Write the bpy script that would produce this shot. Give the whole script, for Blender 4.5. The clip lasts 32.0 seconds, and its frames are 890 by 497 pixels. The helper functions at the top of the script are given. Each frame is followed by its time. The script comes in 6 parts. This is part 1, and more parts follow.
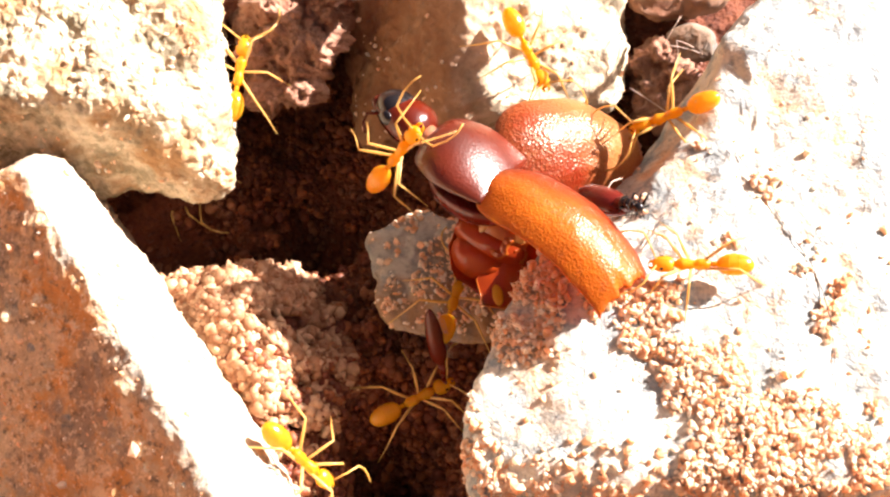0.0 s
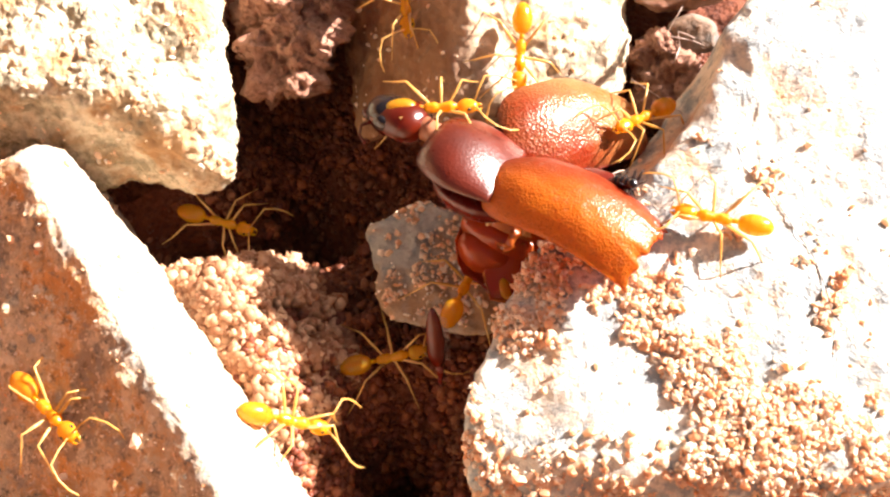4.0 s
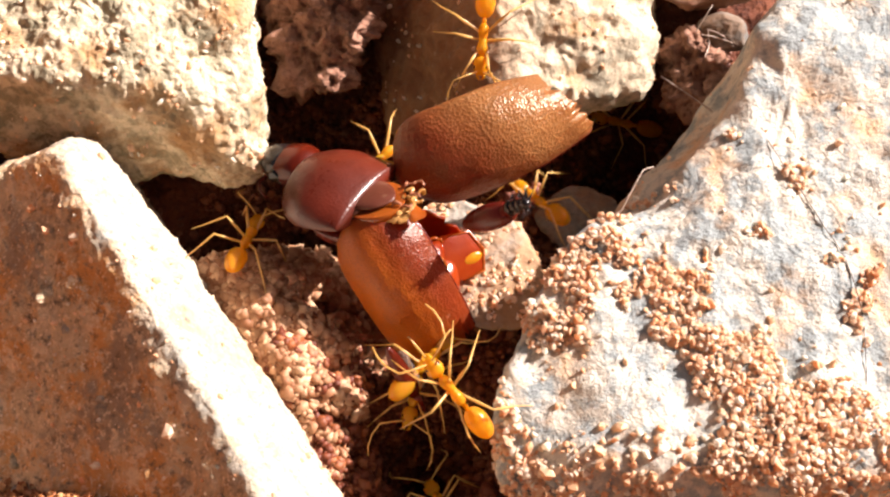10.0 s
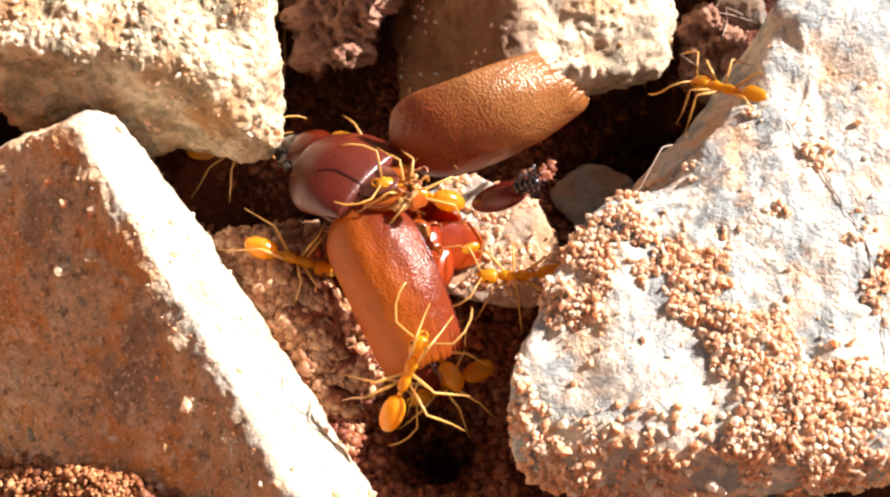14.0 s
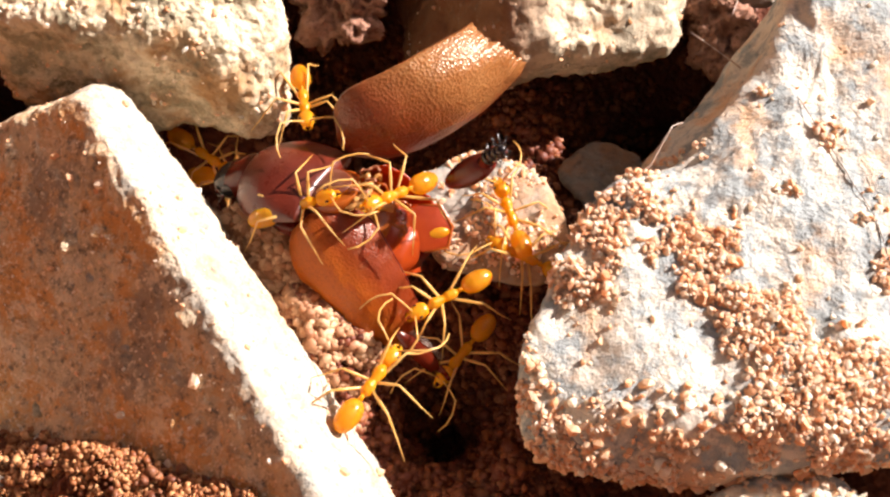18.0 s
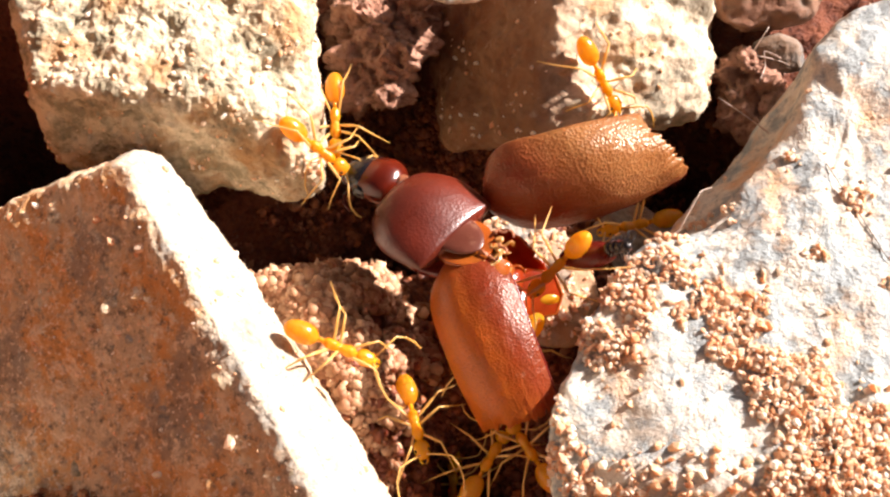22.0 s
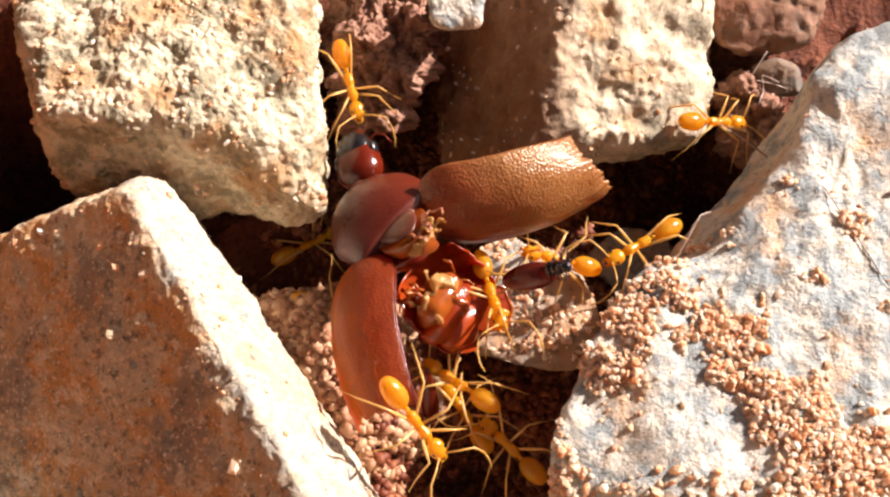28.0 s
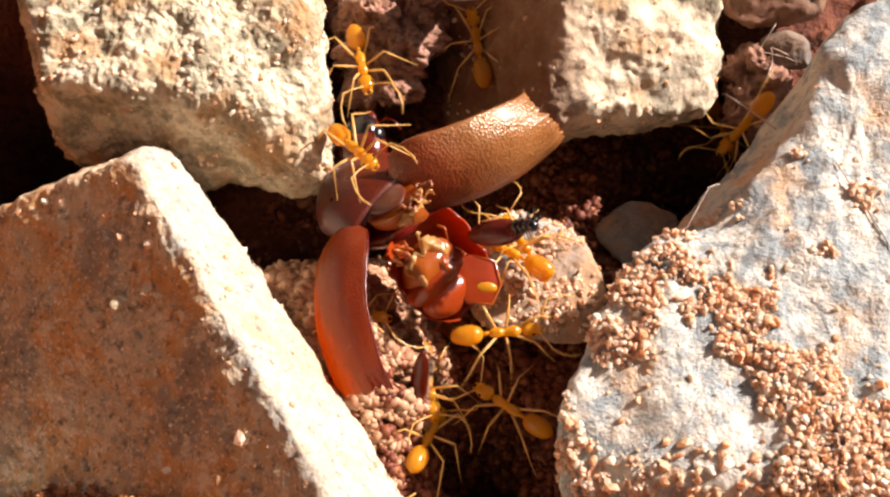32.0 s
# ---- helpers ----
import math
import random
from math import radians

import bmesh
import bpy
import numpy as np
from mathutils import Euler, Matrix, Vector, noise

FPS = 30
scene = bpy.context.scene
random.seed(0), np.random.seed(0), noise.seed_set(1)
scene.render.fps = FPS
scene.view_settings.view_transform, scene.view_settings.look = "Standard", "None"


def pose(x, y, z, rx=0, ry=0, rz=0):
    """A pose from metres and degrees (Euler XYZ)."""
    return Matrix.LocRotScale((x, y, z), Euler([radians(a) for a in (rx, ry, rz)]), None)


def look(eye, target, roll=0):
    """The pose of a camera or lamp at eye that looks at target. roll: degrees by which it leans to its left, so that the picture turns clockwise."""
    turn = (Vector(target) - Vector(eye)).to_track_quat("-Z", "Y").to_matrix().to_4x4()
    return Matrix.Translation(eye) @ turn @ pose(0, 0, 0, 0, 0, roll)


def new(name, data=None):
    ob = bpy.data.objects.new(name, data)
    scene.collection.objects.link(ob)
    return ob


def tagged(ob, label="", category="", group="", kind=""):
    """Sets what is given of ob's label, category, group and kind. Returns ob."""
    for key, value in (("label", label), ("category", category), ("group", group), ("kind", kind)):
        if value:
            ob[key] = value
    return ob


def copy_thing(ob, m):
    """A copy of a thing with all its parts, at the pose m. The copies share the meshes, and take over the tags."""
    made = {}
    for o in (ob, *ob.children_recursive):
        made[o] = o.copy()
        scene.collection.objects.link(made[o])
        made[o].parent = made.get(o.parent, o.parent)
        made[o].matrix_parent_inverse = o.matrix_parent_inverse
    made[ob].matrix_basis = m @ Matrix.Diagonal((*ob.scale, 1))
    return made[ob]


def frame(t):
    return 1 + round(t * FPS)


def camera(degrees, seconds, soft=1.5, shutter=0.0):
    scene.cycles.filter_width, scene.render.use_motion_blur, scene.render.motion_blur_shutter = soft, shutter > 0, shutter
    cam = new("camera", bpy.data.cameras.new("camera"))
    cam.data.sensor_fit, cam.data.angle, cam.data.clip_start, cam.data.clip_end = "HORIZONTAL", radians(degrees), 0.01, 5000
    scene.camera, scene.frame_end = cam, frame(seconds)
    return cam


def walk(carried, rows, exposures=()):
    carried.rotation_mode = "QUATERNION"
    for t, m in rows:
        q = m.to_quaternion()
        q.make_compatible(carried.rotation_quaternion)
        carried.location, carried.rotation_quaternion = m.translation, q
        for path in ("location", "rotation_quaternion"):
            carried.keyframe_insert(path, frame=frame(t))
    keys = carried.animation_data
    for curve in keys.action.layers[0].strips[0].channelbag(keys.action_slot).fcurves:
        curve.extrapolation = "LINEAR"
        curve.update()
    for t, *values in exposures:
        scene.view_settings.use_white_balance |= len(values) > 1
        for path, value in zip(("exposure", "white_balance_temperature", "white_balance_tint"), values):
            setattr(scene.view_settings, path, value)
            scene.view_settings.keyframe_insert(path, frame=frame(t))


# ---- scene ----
# A dead brown beetle dragged by yellow ants through a gap between stones; all sizes in millimetres times MM.
MM = 0.001

cam = camera(38.0, 32.0, soft=2.3, shutter=0.4)
walk(cam, [
    (0, pose(0.002231, -0.029519, 0.053932, 29.954, -0.827, -2.246)),
    (0.5, pose(0.002297, -0.029484, 0.053954, 29.801, -0.846, -2.226)),
    (1, pose(0.002121, -0.029536, 0.053895, 29.768, -1.029, -2.258)),
    (1.5, pose(0.002274, -0.029313, 0.053992, 29.545, -1.001, -2.217)),
    (2, pose(0.002216, -0.029513, 0.053876, 29.677, -0.915, -2.172)),
    (2.5, pose(0.001976, -0.029366, 0.053948, 29.246, -0.934, -2.182)),
    (3, pose(0.002170, -0.029489, 0.053793, 29.438, -0.961, -2.223)),
    (3.5, pose(0.002105, -0.029318, 0.053965, 29.448, -0.983, -2.255)),
    (5.5, pose(0.001978, -0.029666, 0.053626, 29.525, -1.011, -2.247)),
    (6, pose(0.002090, -0.029541, 0.053686, 29.330, -1.090, -2.266)),
    (6.5, pose(0.001839, -0.029718, 0.053441, 29.364, -1.205, -2.287)),
    (7, pose(0.002011, -0.029414, 0.053646, 28.986, -1.124, -2.215)),
    (7.5, pose(0.002077, -0.029313, 0.053733, 28.848, -1.079, -2.156)),
    (8, pose(0.001858, -0.029342, 0.053618, 28.687, -1.133, -2.149)),
    (8.5, pose(0.001882, -0.029482, 0.053591, 28.963, -1.205, -2.147)),
    (9, pose(0.001765, -0.029633, 0.053821, 29.582, -0.895, -1.846)),
    (9.5, pose(0.001562, -0.029679, 0.053942, 29.550, -0.695, -1.574)),
    (10, pose(0.001508, -0.029693, 0.054031, 29.460, -0.548, -1.430)),
    (10.5, pose(0.001414, -0.029964, 0.053694, 29.689, -0.581, -1.419)),
    (11, pose(0.001320, -0.029965, 0.053703, 29.046, -0.591, -1.293)),
    (11.5, pose(0.000959, -0.029717, 0.053663, 28.411, -0.800, -1.245)),
    (12, pose(0.000947, -0.029733, 0.053763, 28.233, -0.572, -0.950)),
    (12.5, pose(0.000907, -0.029693, 0.053766, 28.184, -0.616, -0.970)),
    (13, pose(0.000844, -0.029694, 0.053766, 28.383, -0.809, -1.041)),
    (13.5, pose(0.000828, -0.029852, 0.053848, 28.751, -0.697, -1.018)),
    (15.5, pose(0.000496, -0.029581, 0.053618, 27.996, -1.099, -1.011)),
    (16, pose(0.000428, -0.029664, 0.053616, 28.006, -0.997, -0.935)),
    (16.5, pose(0.000149, -0.029732, 0.053643, 27.861, -0.956, -0.869)),
    (17, pose(0.000409, -0.029761, 0.053494, 27.872, -0.907, -0.796)),
    (17.5, pose(0.000342, -0.029628, 0.053569, 27.679, -0.946, -0.782)),
    (18, pose(0.000235, -0.029673, 0.053518, 27.651, -1.087, -0.795)),
    (18.5, pose(-0.000398, -0.029703, 0.053343, 26.929, -1.044, -0.217)),
    (19, pose(-0.001045, -0.029791, 0.053291, 26.407, -0.729, 0.238)),
    (19.5, pose(-0.000550, -0.029706, 0.053736, 27.547, -0.409, 0.145)),
    (20, pose(-0.000134, -0.029649, 0.054487, 29.263, -0.151, -0.018)),
    (20.5, pose(-0.000043, -0.029611, 0.054747, 29.886, -0.105, -0.068)),
    (21, pose(-0.000055, -0.029757, 0.054687, 30.067, -0.113, -0.065)),
    (21.5, pose(0.000009, -0.029862, 0.054449, 30.136, -0.057, -0.048)),
    (22, pose(0.000192, -0.029680, 0.054550, 29.931, 0.054, -0.004)),
    (22.5, pose(-0.000004, -0.029817, 0.054503, 30.063, -0.104, -0.069)),
    (23, pose(-0.000000, -0.029768, 0.054560, 30.000, 0.000, 0.000)),
    (23.5, pose(0.000045, -0.029789, 0.054764, 30.291, 0.093, 0.005)),
    (24, pose(0.000210, -0.029741, 0.054881, 30.281, 0.355, 0.040)),
    (24.5, pose(0.000225, -0.029662, 0.055040, 30.582, 0.317, -0.002)),
    (25, pose(0.000202, -0.029693, 0.055048, 30.653, 0.256, -0.030)),
    (25.5, pose(0.000314, -0.029705, 0.055145, 30.890, 0.306, -0.026)),
    (27.5, pose(0.000305, -0.029651, 0.055120, 30.828, 0.208, -0.145)),
    (28, pose(0.000188, -0.029649, 0.055101, 30.716, 0.195, -0.119)),
    (28.5, pose(0.000243, -0.029771, 0.055054, 30.721, 0.332, -0.048)),
    (29, pose(0.000192, -0.029614, 0.055110, 30.439, 0.347, -0.041)),
    (29.5, pose(0.000102, -0.029738, 0.055054, 30.668, 0.264, -0.081)),
    (30, pose(0.000213, -0.029858, 0.054989, 30.720, 0.386, 0.063)),
    (30.5, pose(-0.000006, -0.029715, 0.055035, 30.448, 0.245, 0.007)),
    (31, pose(-0.000237, -0.029850, 0.055013, 30.443, 0.289, 0.057)),
    (31.5, pose(-0.000086, -0.029912, 0.054922, 30.366, 0.442, 0.155)),
    (32, pose(-0.000102, -0.029778, 0.054621, 29.816, 0.107, 0.048)),
], exposures=[(0, 2.12, 6900, 19), (5.5, 2.12, 6900, 19), (6.2, 2.02, 6900, 19), (7, 1.37, 6900, 19), (8, 1.24, 6900, 19), (9, 1.25, 6900, 19), (13.5, 1.37, 6900, 19), (16, 1.54, 6900, 19), (18.5, 1.24, 6900, 19), (21, 1.27, 6900, 19), (23, 1.57, 6900, 19), (25.5, 1.57, 6900, 19), (28, 1.08, 6900, 19), (32, 1.00, 6900, 19)])

# ---- light ----
SUN_TURN, SUN_HEIGHT = radians(65), radians(34)
world = bpy.data.worlds.new("sky")
scene.world = world
world.use_nodes = True
sky = world.node_tree.nodes.new("ShaderNodeTexSky")
sky.sky_type, sky.sun_disc = "NISHITA", False
sky.sun_elevation, sky.sun_rotation = SUN_HEIGHT, SUN_TURN
sky.air_density, sky.dust_density, sky.ozone_density = 0.25, 7.0, 0.1
background = world.node_tree.nodes["Background"]
background.inputs["Strength"].default_value = 0.034
world.node_tree.links.new(sky.outputs[0], background.inputs["Color"])
sun = new("sun", bpy.data.lights.new("sun", "SUN"))
sun.data.energy, sun.data.angle, sun.data.color = 5.0, radians(0.8), (1.0, 0.96, 0.92)
sun_way = Vector((math.sin(SUN_TURN) * math.cos(SUN_HEIGHT), math.cos(SUN_TURN) * math.cos(SUN_HEIGHT), math.sin(SUN_HEIGHT)))
sun.matrix_world = look(sun_way * 0.5, (0, 0, 0))


# ---- materials ----
class Nodes:
    """A small writer of node materials."""

    def __init__(self, name):
        self.mat = bpy.data.materials.new(name)
        self.mat.use_nodes = True
        self.tree = self.mat.node_tree
        self.bsdf = self.tree.nodes["Principled BSDF"]
        self.out = self.tree.nodes["Material Output"]
        self.coords = self.tree.nodes.new("ShaderNodeTexCoord").outputs["Object"]

    def link(self, a, b):
        self.tree.links.new(a, b)

    def noise(self, scale, detail=5.0, rough=0.6, coords=None):
        n = self.tree.nodes.new("ShaderNodeTexNoise")
        n.inputs["Scale"].default_value, n.inputs["Detail"].default_value, n.inputs["Roughness"].default_value = scale, detail, rough
        self.link(coords or self.coords, n.inputs["Vector"])
        return n.outputs["Fac"]

    def cells(self, scale, out="Distance"):
        n = self.tree.nodes.new("ShaderNodeTexVoronoi")
        n.inputs["Scale"].default_value = scale
        self.link(self.coords, n.inputs["Vector"])
        return n.outputs[out]

    def ramp(self, fac, stops):
        n = self.tree.nodes.new("ShaderNodeValToRGB")
        while len(n.color_ramp.elements) < len(stops):
            n.color_ramp.elements.new(0.5)
        for e, (at, c) in zip(n.color_ramp.elements, stops):
            e.position, e.color = at, (*c, 1.0)
        self.link(fac, n.inputs["Fac"])
        return n.outputs["Color"]

    def mix(self, fac, a, b, kind="MIX"):
        n = self.tree.nodes.new("ShaderNodeMix")
        n.data_type, n.blend_type = "RGBA", kind
        if isinstance(fac, float):
            n.inputs[0].default_value = fac
        else:
            self.link(fac, n.inputs[0])
        for value, socket in ((a, n.inputs[6]), (b, n.inputs[7])):
            if isinstance(value, tuple):
                socket.default_value = (*value, 1.0)
            else:
                self.link(value, socket)
        return n.outputs[2]

    def bump(self, heights, base=None):
        """heights: (socket, millimetres) from coarse to fine."""
        last = None
        for socket, mm in heights:
            n = self.tree.nodes.new("ShaderNodeBump")
            n.inputs["Strength"].default_value, n.inputs["Distance"].default_value = 1.0, mm * MM
            self.link(socket, n.inputs["Height"])
            if last:
                self.link(last, n.inputs["Normal"])
            last = n.outputs["Normal"]
        self.link(last, self.bsdf.inputs["Normal"])
        return last

    def set(self, **values):
        for key, value in values.items():
            self.bsdf.inputs[key.replace("_", " ")].default_value = value
        return self


def grey(v):
    return (v, v, v)


def stone_material(name, pale, cool, stain, stain_from=0.52, stain_to=0.66, cool_from=0.5, cool_to=0.62, speck=0.35, shade_span=None, light_split=None, grit=0.085, relief=0.22):
    """Weathered quartzite: pale ground, cooler patches, rusty stains, dark specks."""
    m = Nodes(name)
    big, mid, fine = m.noise(230, 6, 0.65), m.noise(620, 6, 0.7), m.noise(2600, 5, 0.7)
    body = m.mix(m.ramp(mid, [(cool_from, grey(0)), (cool_to, grey(1))]), pale, cool)
    body = m.mix(m.ramp(big, [(stain_from, grey(0)), (stain_to, grey(1))]), body, stain)
    if shade_span:
        # shade on one side put into the colour: reddish brown, with an uneven border
        across = m.tree.nodes.new("ShaderNodeSeparateXYZ")
        m.link(m.coords, across.inputs[0])
        level = m.tree.nodes.new("ShaderNodeMapRange")
        level.inputs["From Min"].default_value, level.inputs["From Max"].default_value = shade_span[0] * MM, shade_span[1] * MM
        m.link(across.outputs[0], level.inputs["Value"])
        brown = m.mix(m.ramp(m.noise(420, 6, 0.7), [(0.35, grey(0)), (0.65, grey(1))]), (0.20, 0.078, 0.030), (0.33, 0.175, 0.085))
        body = m.mix(level.outputs[0], brown, body)
    if light_split:
        # broken ridge's light and shade put into the colour: pale edge, rusty grey face
        split = m.tree.nodes.new("ShaderNodeVectorMath")
        split.operation = "DOT_PRODUCT"
        split.inputs[1].default_value = (light_split[0], light_split[1], 0)
        m.link(m.coords, split.inputs[0])
        level = m.tree.nodes.new("ShaderNodeMapRange")
        level.inputs["From Min"].default_value, level.inputs["From Max"].default_value = (light_split[2] + 1.0) * MM, (light_split[2] + 1.7) * MM
        wander = m.tree.nodes.new("ShaderNodeMath")
        wander.operation = "MULTIPLY_ADD"
        wander.inputs[1].default_value = 3.6 * MM
        m.link(m.noise(300, 6, 0.7), wander.inputs[0])
        m.link(split.outputs["Value"], wander.inputs[2])
        m.link(wander.outputs[0], level.inputs["Value"])
        edge = m.mix(m.ramp(m.noise(700, 5, 0.7), [(0.40, grey(0)), (0.60, grey(1))]), level.outputs[0], m.mix(0.5, level.outputs[0], grey(0.0)))
        skin = m.mix(m.ramp(m.noise(330, 8, 0.75), [(0.44, grey(0)), (0.56, grey(1))]), (0.66, 0.34, 0.125), (0.62, 0.49, 0.32))
        skin = m.mix(m.ramp(m.noise(210, 8, 0.75), [(0.50, grey(0)), (0.57, grey(0.85))]), skin, (0.33, 0.265, 0.20))
        skin = m.mix(m.ramp(m.noise(900, 7, 0.75), [(0.53, grey(0)), (0.60, grey(0.8))]), skin, (0.80, 0.66, 0.47))
        skin = m.mix(m.ramp(m.noise(1300, 6, 0.75), [(0.34, grey(0.7)), (0.45, grey(0))]), skin, (0.20, 0.12, 0.06))
        skin = m.mix(m.ramp(m.noise(4200, 3, 0.6), [(0.58, grey(0)), (0.66, grey(0.85))]), skin, (0.86, 0.70, 0.50))
        body = m.mix(edge, skin, body)
    body = m.mix(m.ramp(fine, [(0.30, grey(speck)), (0.46, grey(0))]), body, tuple(c * 0.35 for c in cool))
    body = m.mix(m.ramp(m.noise(1500, 4, 0.6), [(0.62, grey(0)), (0.72, grey(0.22))]), body, tuple(min(1, c * 1.25) for c in pale))
    m.link(body, m.bsdf.inputs["Base Color"])
    m.set(Roughness=0.82)
    m.bump([(m.noise(420, 5, 0.65), relief), (m.noise(1800, 6, 0.65), grit), (m.noise(6000, 4, 0.7), grit * 0.33)])
    return m.mat


def soil_material(name, a, b, dark, bounce_tone=None):
    m = Nodes(name)
    body = m.mix(m.ramp(m.noise(500, 6, 0.65), [(0.38, grey(0)), (0.62, grey(1))]), a, b)
    body = m.mix(m.ramp(m.noise(2400, 5, 0.7), [(0.34, grey(0.7)), (0.5, grey(0))]), body, dark)
    if bounce_tone:
        # the gap's shade darkens this colour; further out it is brighter to bounce light
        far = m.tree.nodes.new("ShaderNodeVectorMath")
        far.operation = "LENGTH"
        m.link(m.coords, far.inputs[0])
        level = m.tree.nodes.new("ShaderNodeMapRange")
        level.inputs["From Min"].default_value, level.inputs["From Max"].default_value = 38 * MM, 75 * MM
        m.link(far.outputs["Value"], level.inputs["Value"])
        body = m.mix(level.outputs[0], body, m.mix(m.ramp(m.noise(120, 6, 0.7), [(0.35, grey(0)), (0.65, grey(1))]), bounce_tone, tuple(c * 0.75 for c in bounce_tone)))
    m.link(body, m.bsdf.inputs["Base Color"])
    m.set(Roughness=0.9)
    m.bump([(m.noise(900, 6, 0.7), 0.35), (m.cells(3000), 0.12), (m.noise(6500, 4, 0.7), 0.05)])
    return m.mat


def grain_material(name, a, b, c, clear=0.0):
    m = Nodes(name)
    pick = m.tree.nodes.new("ShaderNodeNewGeometry").outputs["Random Per Island"]
    body = m.ramp(pick, [(0.0, a), (0.45, b), (0.8, c), (1.0, tuple(min(1, v * 1.3) for v in c))])
    body = m.mix(m.ramp(m.noise(3500, 4, 0.7), [(0.35, grey(0.35)), (0.55, grey(0))]), body, tuple(v * 0.7 for v in a))
    m.link(body, m.bsdf.inputs["Base Color"])
    m.set(Roughness=0.6)
    m.bump([(m.noise(4500, 5, 0.7), 0.014)])
    if clear > 0:
        glow, blend = m.tree.nodes.new("ShaderNodeBsdfTranslucent"), m.tree.nodes.new("ShaderNodeMixShader")
        m.link(body, glow.inputs["Color"])
        blend.inputs[0].default_value = clear
        m.link(m.bsdf.outputs[0], blend.inputs[1])
        m.link(glow.outputs[0], blend.inputs[2])
        m.link(blend.outputs[0], m.out.inputs["Surface"])
    return m.mat


def shell_material(name, deep, thin, see_through, pits=9000, rough=0.28, dust=0.25, pit_mm=0.02, coat=0.3, wrinkle=0.8, waxy=0.0, ior=1.5, coat_rough=0.22, pale=None, glow_along=None, tint=(1.0, 1.0, 1.0), streaks=0.0):
    """Chitin: dark, glossy, pitted, lets some light through; it may thin out to a paler tone, with shine-through glow
    put into the colour, along (x, y, start, length) in millimetres.
    """
    m = Nodes(name)
    body = m.mix(m.ramp(m.noise(260, 4, 0.6), [(0.35, grey(0)), (0.7, grey(1))]), deep, thin)
    glow_colour = None
    strong = tuple(min(0.9, c * k) for c, k in zip(thin, (2.4, 1.5, 1.0))) if glow_along else thin
    if glow_along:
        along = m.tree.nodes.new("ShaderNodeVectorMath")
        along.operation = "DOT_PRODUCT"
        along.inputs[1].default_value = (glow_along[0], glow_along[1], 0)
        m.link(m.coords, along.inputs[0])
        level = m.tree.nodes.new("ShaderNodeMapRange")
        level.inputs["From Min"].default_value, level.inputs["From Max"].default_value = glow_along[2] * MM, (glow_along[2] + glow_along[3]) * MM
        m.link(along.outputs["Value"], level.inputs["Value"])
        patchy = m.mix(0.35, level.outputs[0], m.mix(m.ramp(m.noise(500, 5, 0.65), [(0.35, grey(0)), (0.65, grey(1))]), grey(0.0), level.outputs[0]))
        # glow of light shining through, put into the base colour
        body = m.mix(patchy, body, pale)
        glow_colour = m.mix(level.outputs[0], strong, pale)
    lines = []
    if streaks > 0:
        # fine lengthwise grain
        drawn = m.tree.nodes.new("ShaderNodeVectorMath")
        drawn.operation = "MULTIPLY"
        drawn.inputs[1].default_value = (0.09, 1.0, 0.3)
        m.link(m.coords, drawn.inputs[0])
        grain = m.noise(6500, 4, 0.65, drawn.outputs[0])
        body = m.mix(m.ramp(grain, [(0.38, grey(streaks)), (0.52, grey(0))]), body, tuple(c * 0.45 for c in deep))
        body = m.mix(m.ramp(grain, [(0.56, grey(0)), (0.66, grey(streaks * 0.6))]), body, tuple(min(1, c * 1.7) for c in thin))
        lines = [(grain, 0.03 * streaks)]
    body = m.mix(m.ramp(m.noise(2200, 5, 0.7), [(0.58, grey(0)), (0.72, grey(dust))]), body, (0.42, 0.26, 0.16))
    if streaks > 0:
        # a darker floor in every pit
        body = m.mix(m.ramp(m.cells(pits), [(0.14, grey(0.65)), (0.36, grey(0))]), body, tuple(c * 0.4 for c in deep))
    m.link(body, m.bsdf.inputs["Base Color"])
    m.set(Roughness=rough, IOR=ior, Specular_Tint=(*tint, 1.0), Coat_Weight=coat, Coat_Roughness=coat_rough, Subsurface_Weight=waxy, Subsurface_Scale=0.0004, Subsurface_Radius=(1.0, 0.45, 0.1))
    m.link(m.ramp(m.noise(900, 5, 0.65), [(0.3, grey(rough * 0.8)), (0.7, grey(min(1.0, rough * 1.35)))]), m.bsdf.inputs["Roughness"])
    normal = m.bump(lines + [(m.noise(600, 3, 0.5), 0.03), (m.noise(pits * 0.4, 3, 0.6), pit_mm * wrinkle), (m.cells(pits), pit_mm)])
    if see_through > 0:
        glow = m.tree.nodes.new("ShaderNodeBsdfTranslucent")
        glow.inputs["Color"].default_value = (*strong, 1.0)
        if glow_colour:
            m.link(glow_colour, glow.inputs["Color"])
        m.link(normal, glow.inputs["Normal"])
        blend = m.tree.nodes.new("ShaderNodeMixShader")
        blend.inputs[0].default_value = see_through
        m.link(m.bsdf.outputs[0], blend.inputs[1])
        m.link(glow.outputs[0], blend.inputs[2])
        m.link(blend.outputs[0], m.out.inputs["Surface"])
    return m.mat


STONE_PALE = stone_material("pale_grey_stone", (0.68, 0.63, 0.53), (0.32, 0.36, 0.36), (0.72, 0.48, 0.29), 0.53, 0.64, 0.45, 0.56, speck=0.7, grit=0.15, relief=0.42)
STONE_CREAM = stone_material("cream_stone", (0.63, 0.53, 0.37), (0.27, 0.23, 0.145), (0.39, 0.22, 0.095), 0.50, 0.62, 0.45, 0.58, speck=0.5, grit=0.11, relief=0.34)
STONE_STAIN_AND_SHADE = stone_material("stained_and_shaded_stone", (0.66, 0.54, 0.38), (0.36, 0.31, 0.22), (0.44, 0.25, 0.11), 0.52, 0.64, 0.47, 0.60, speck=0.5, shade_span=(4.4, 7.2), grit=0.11, relief=0.3)
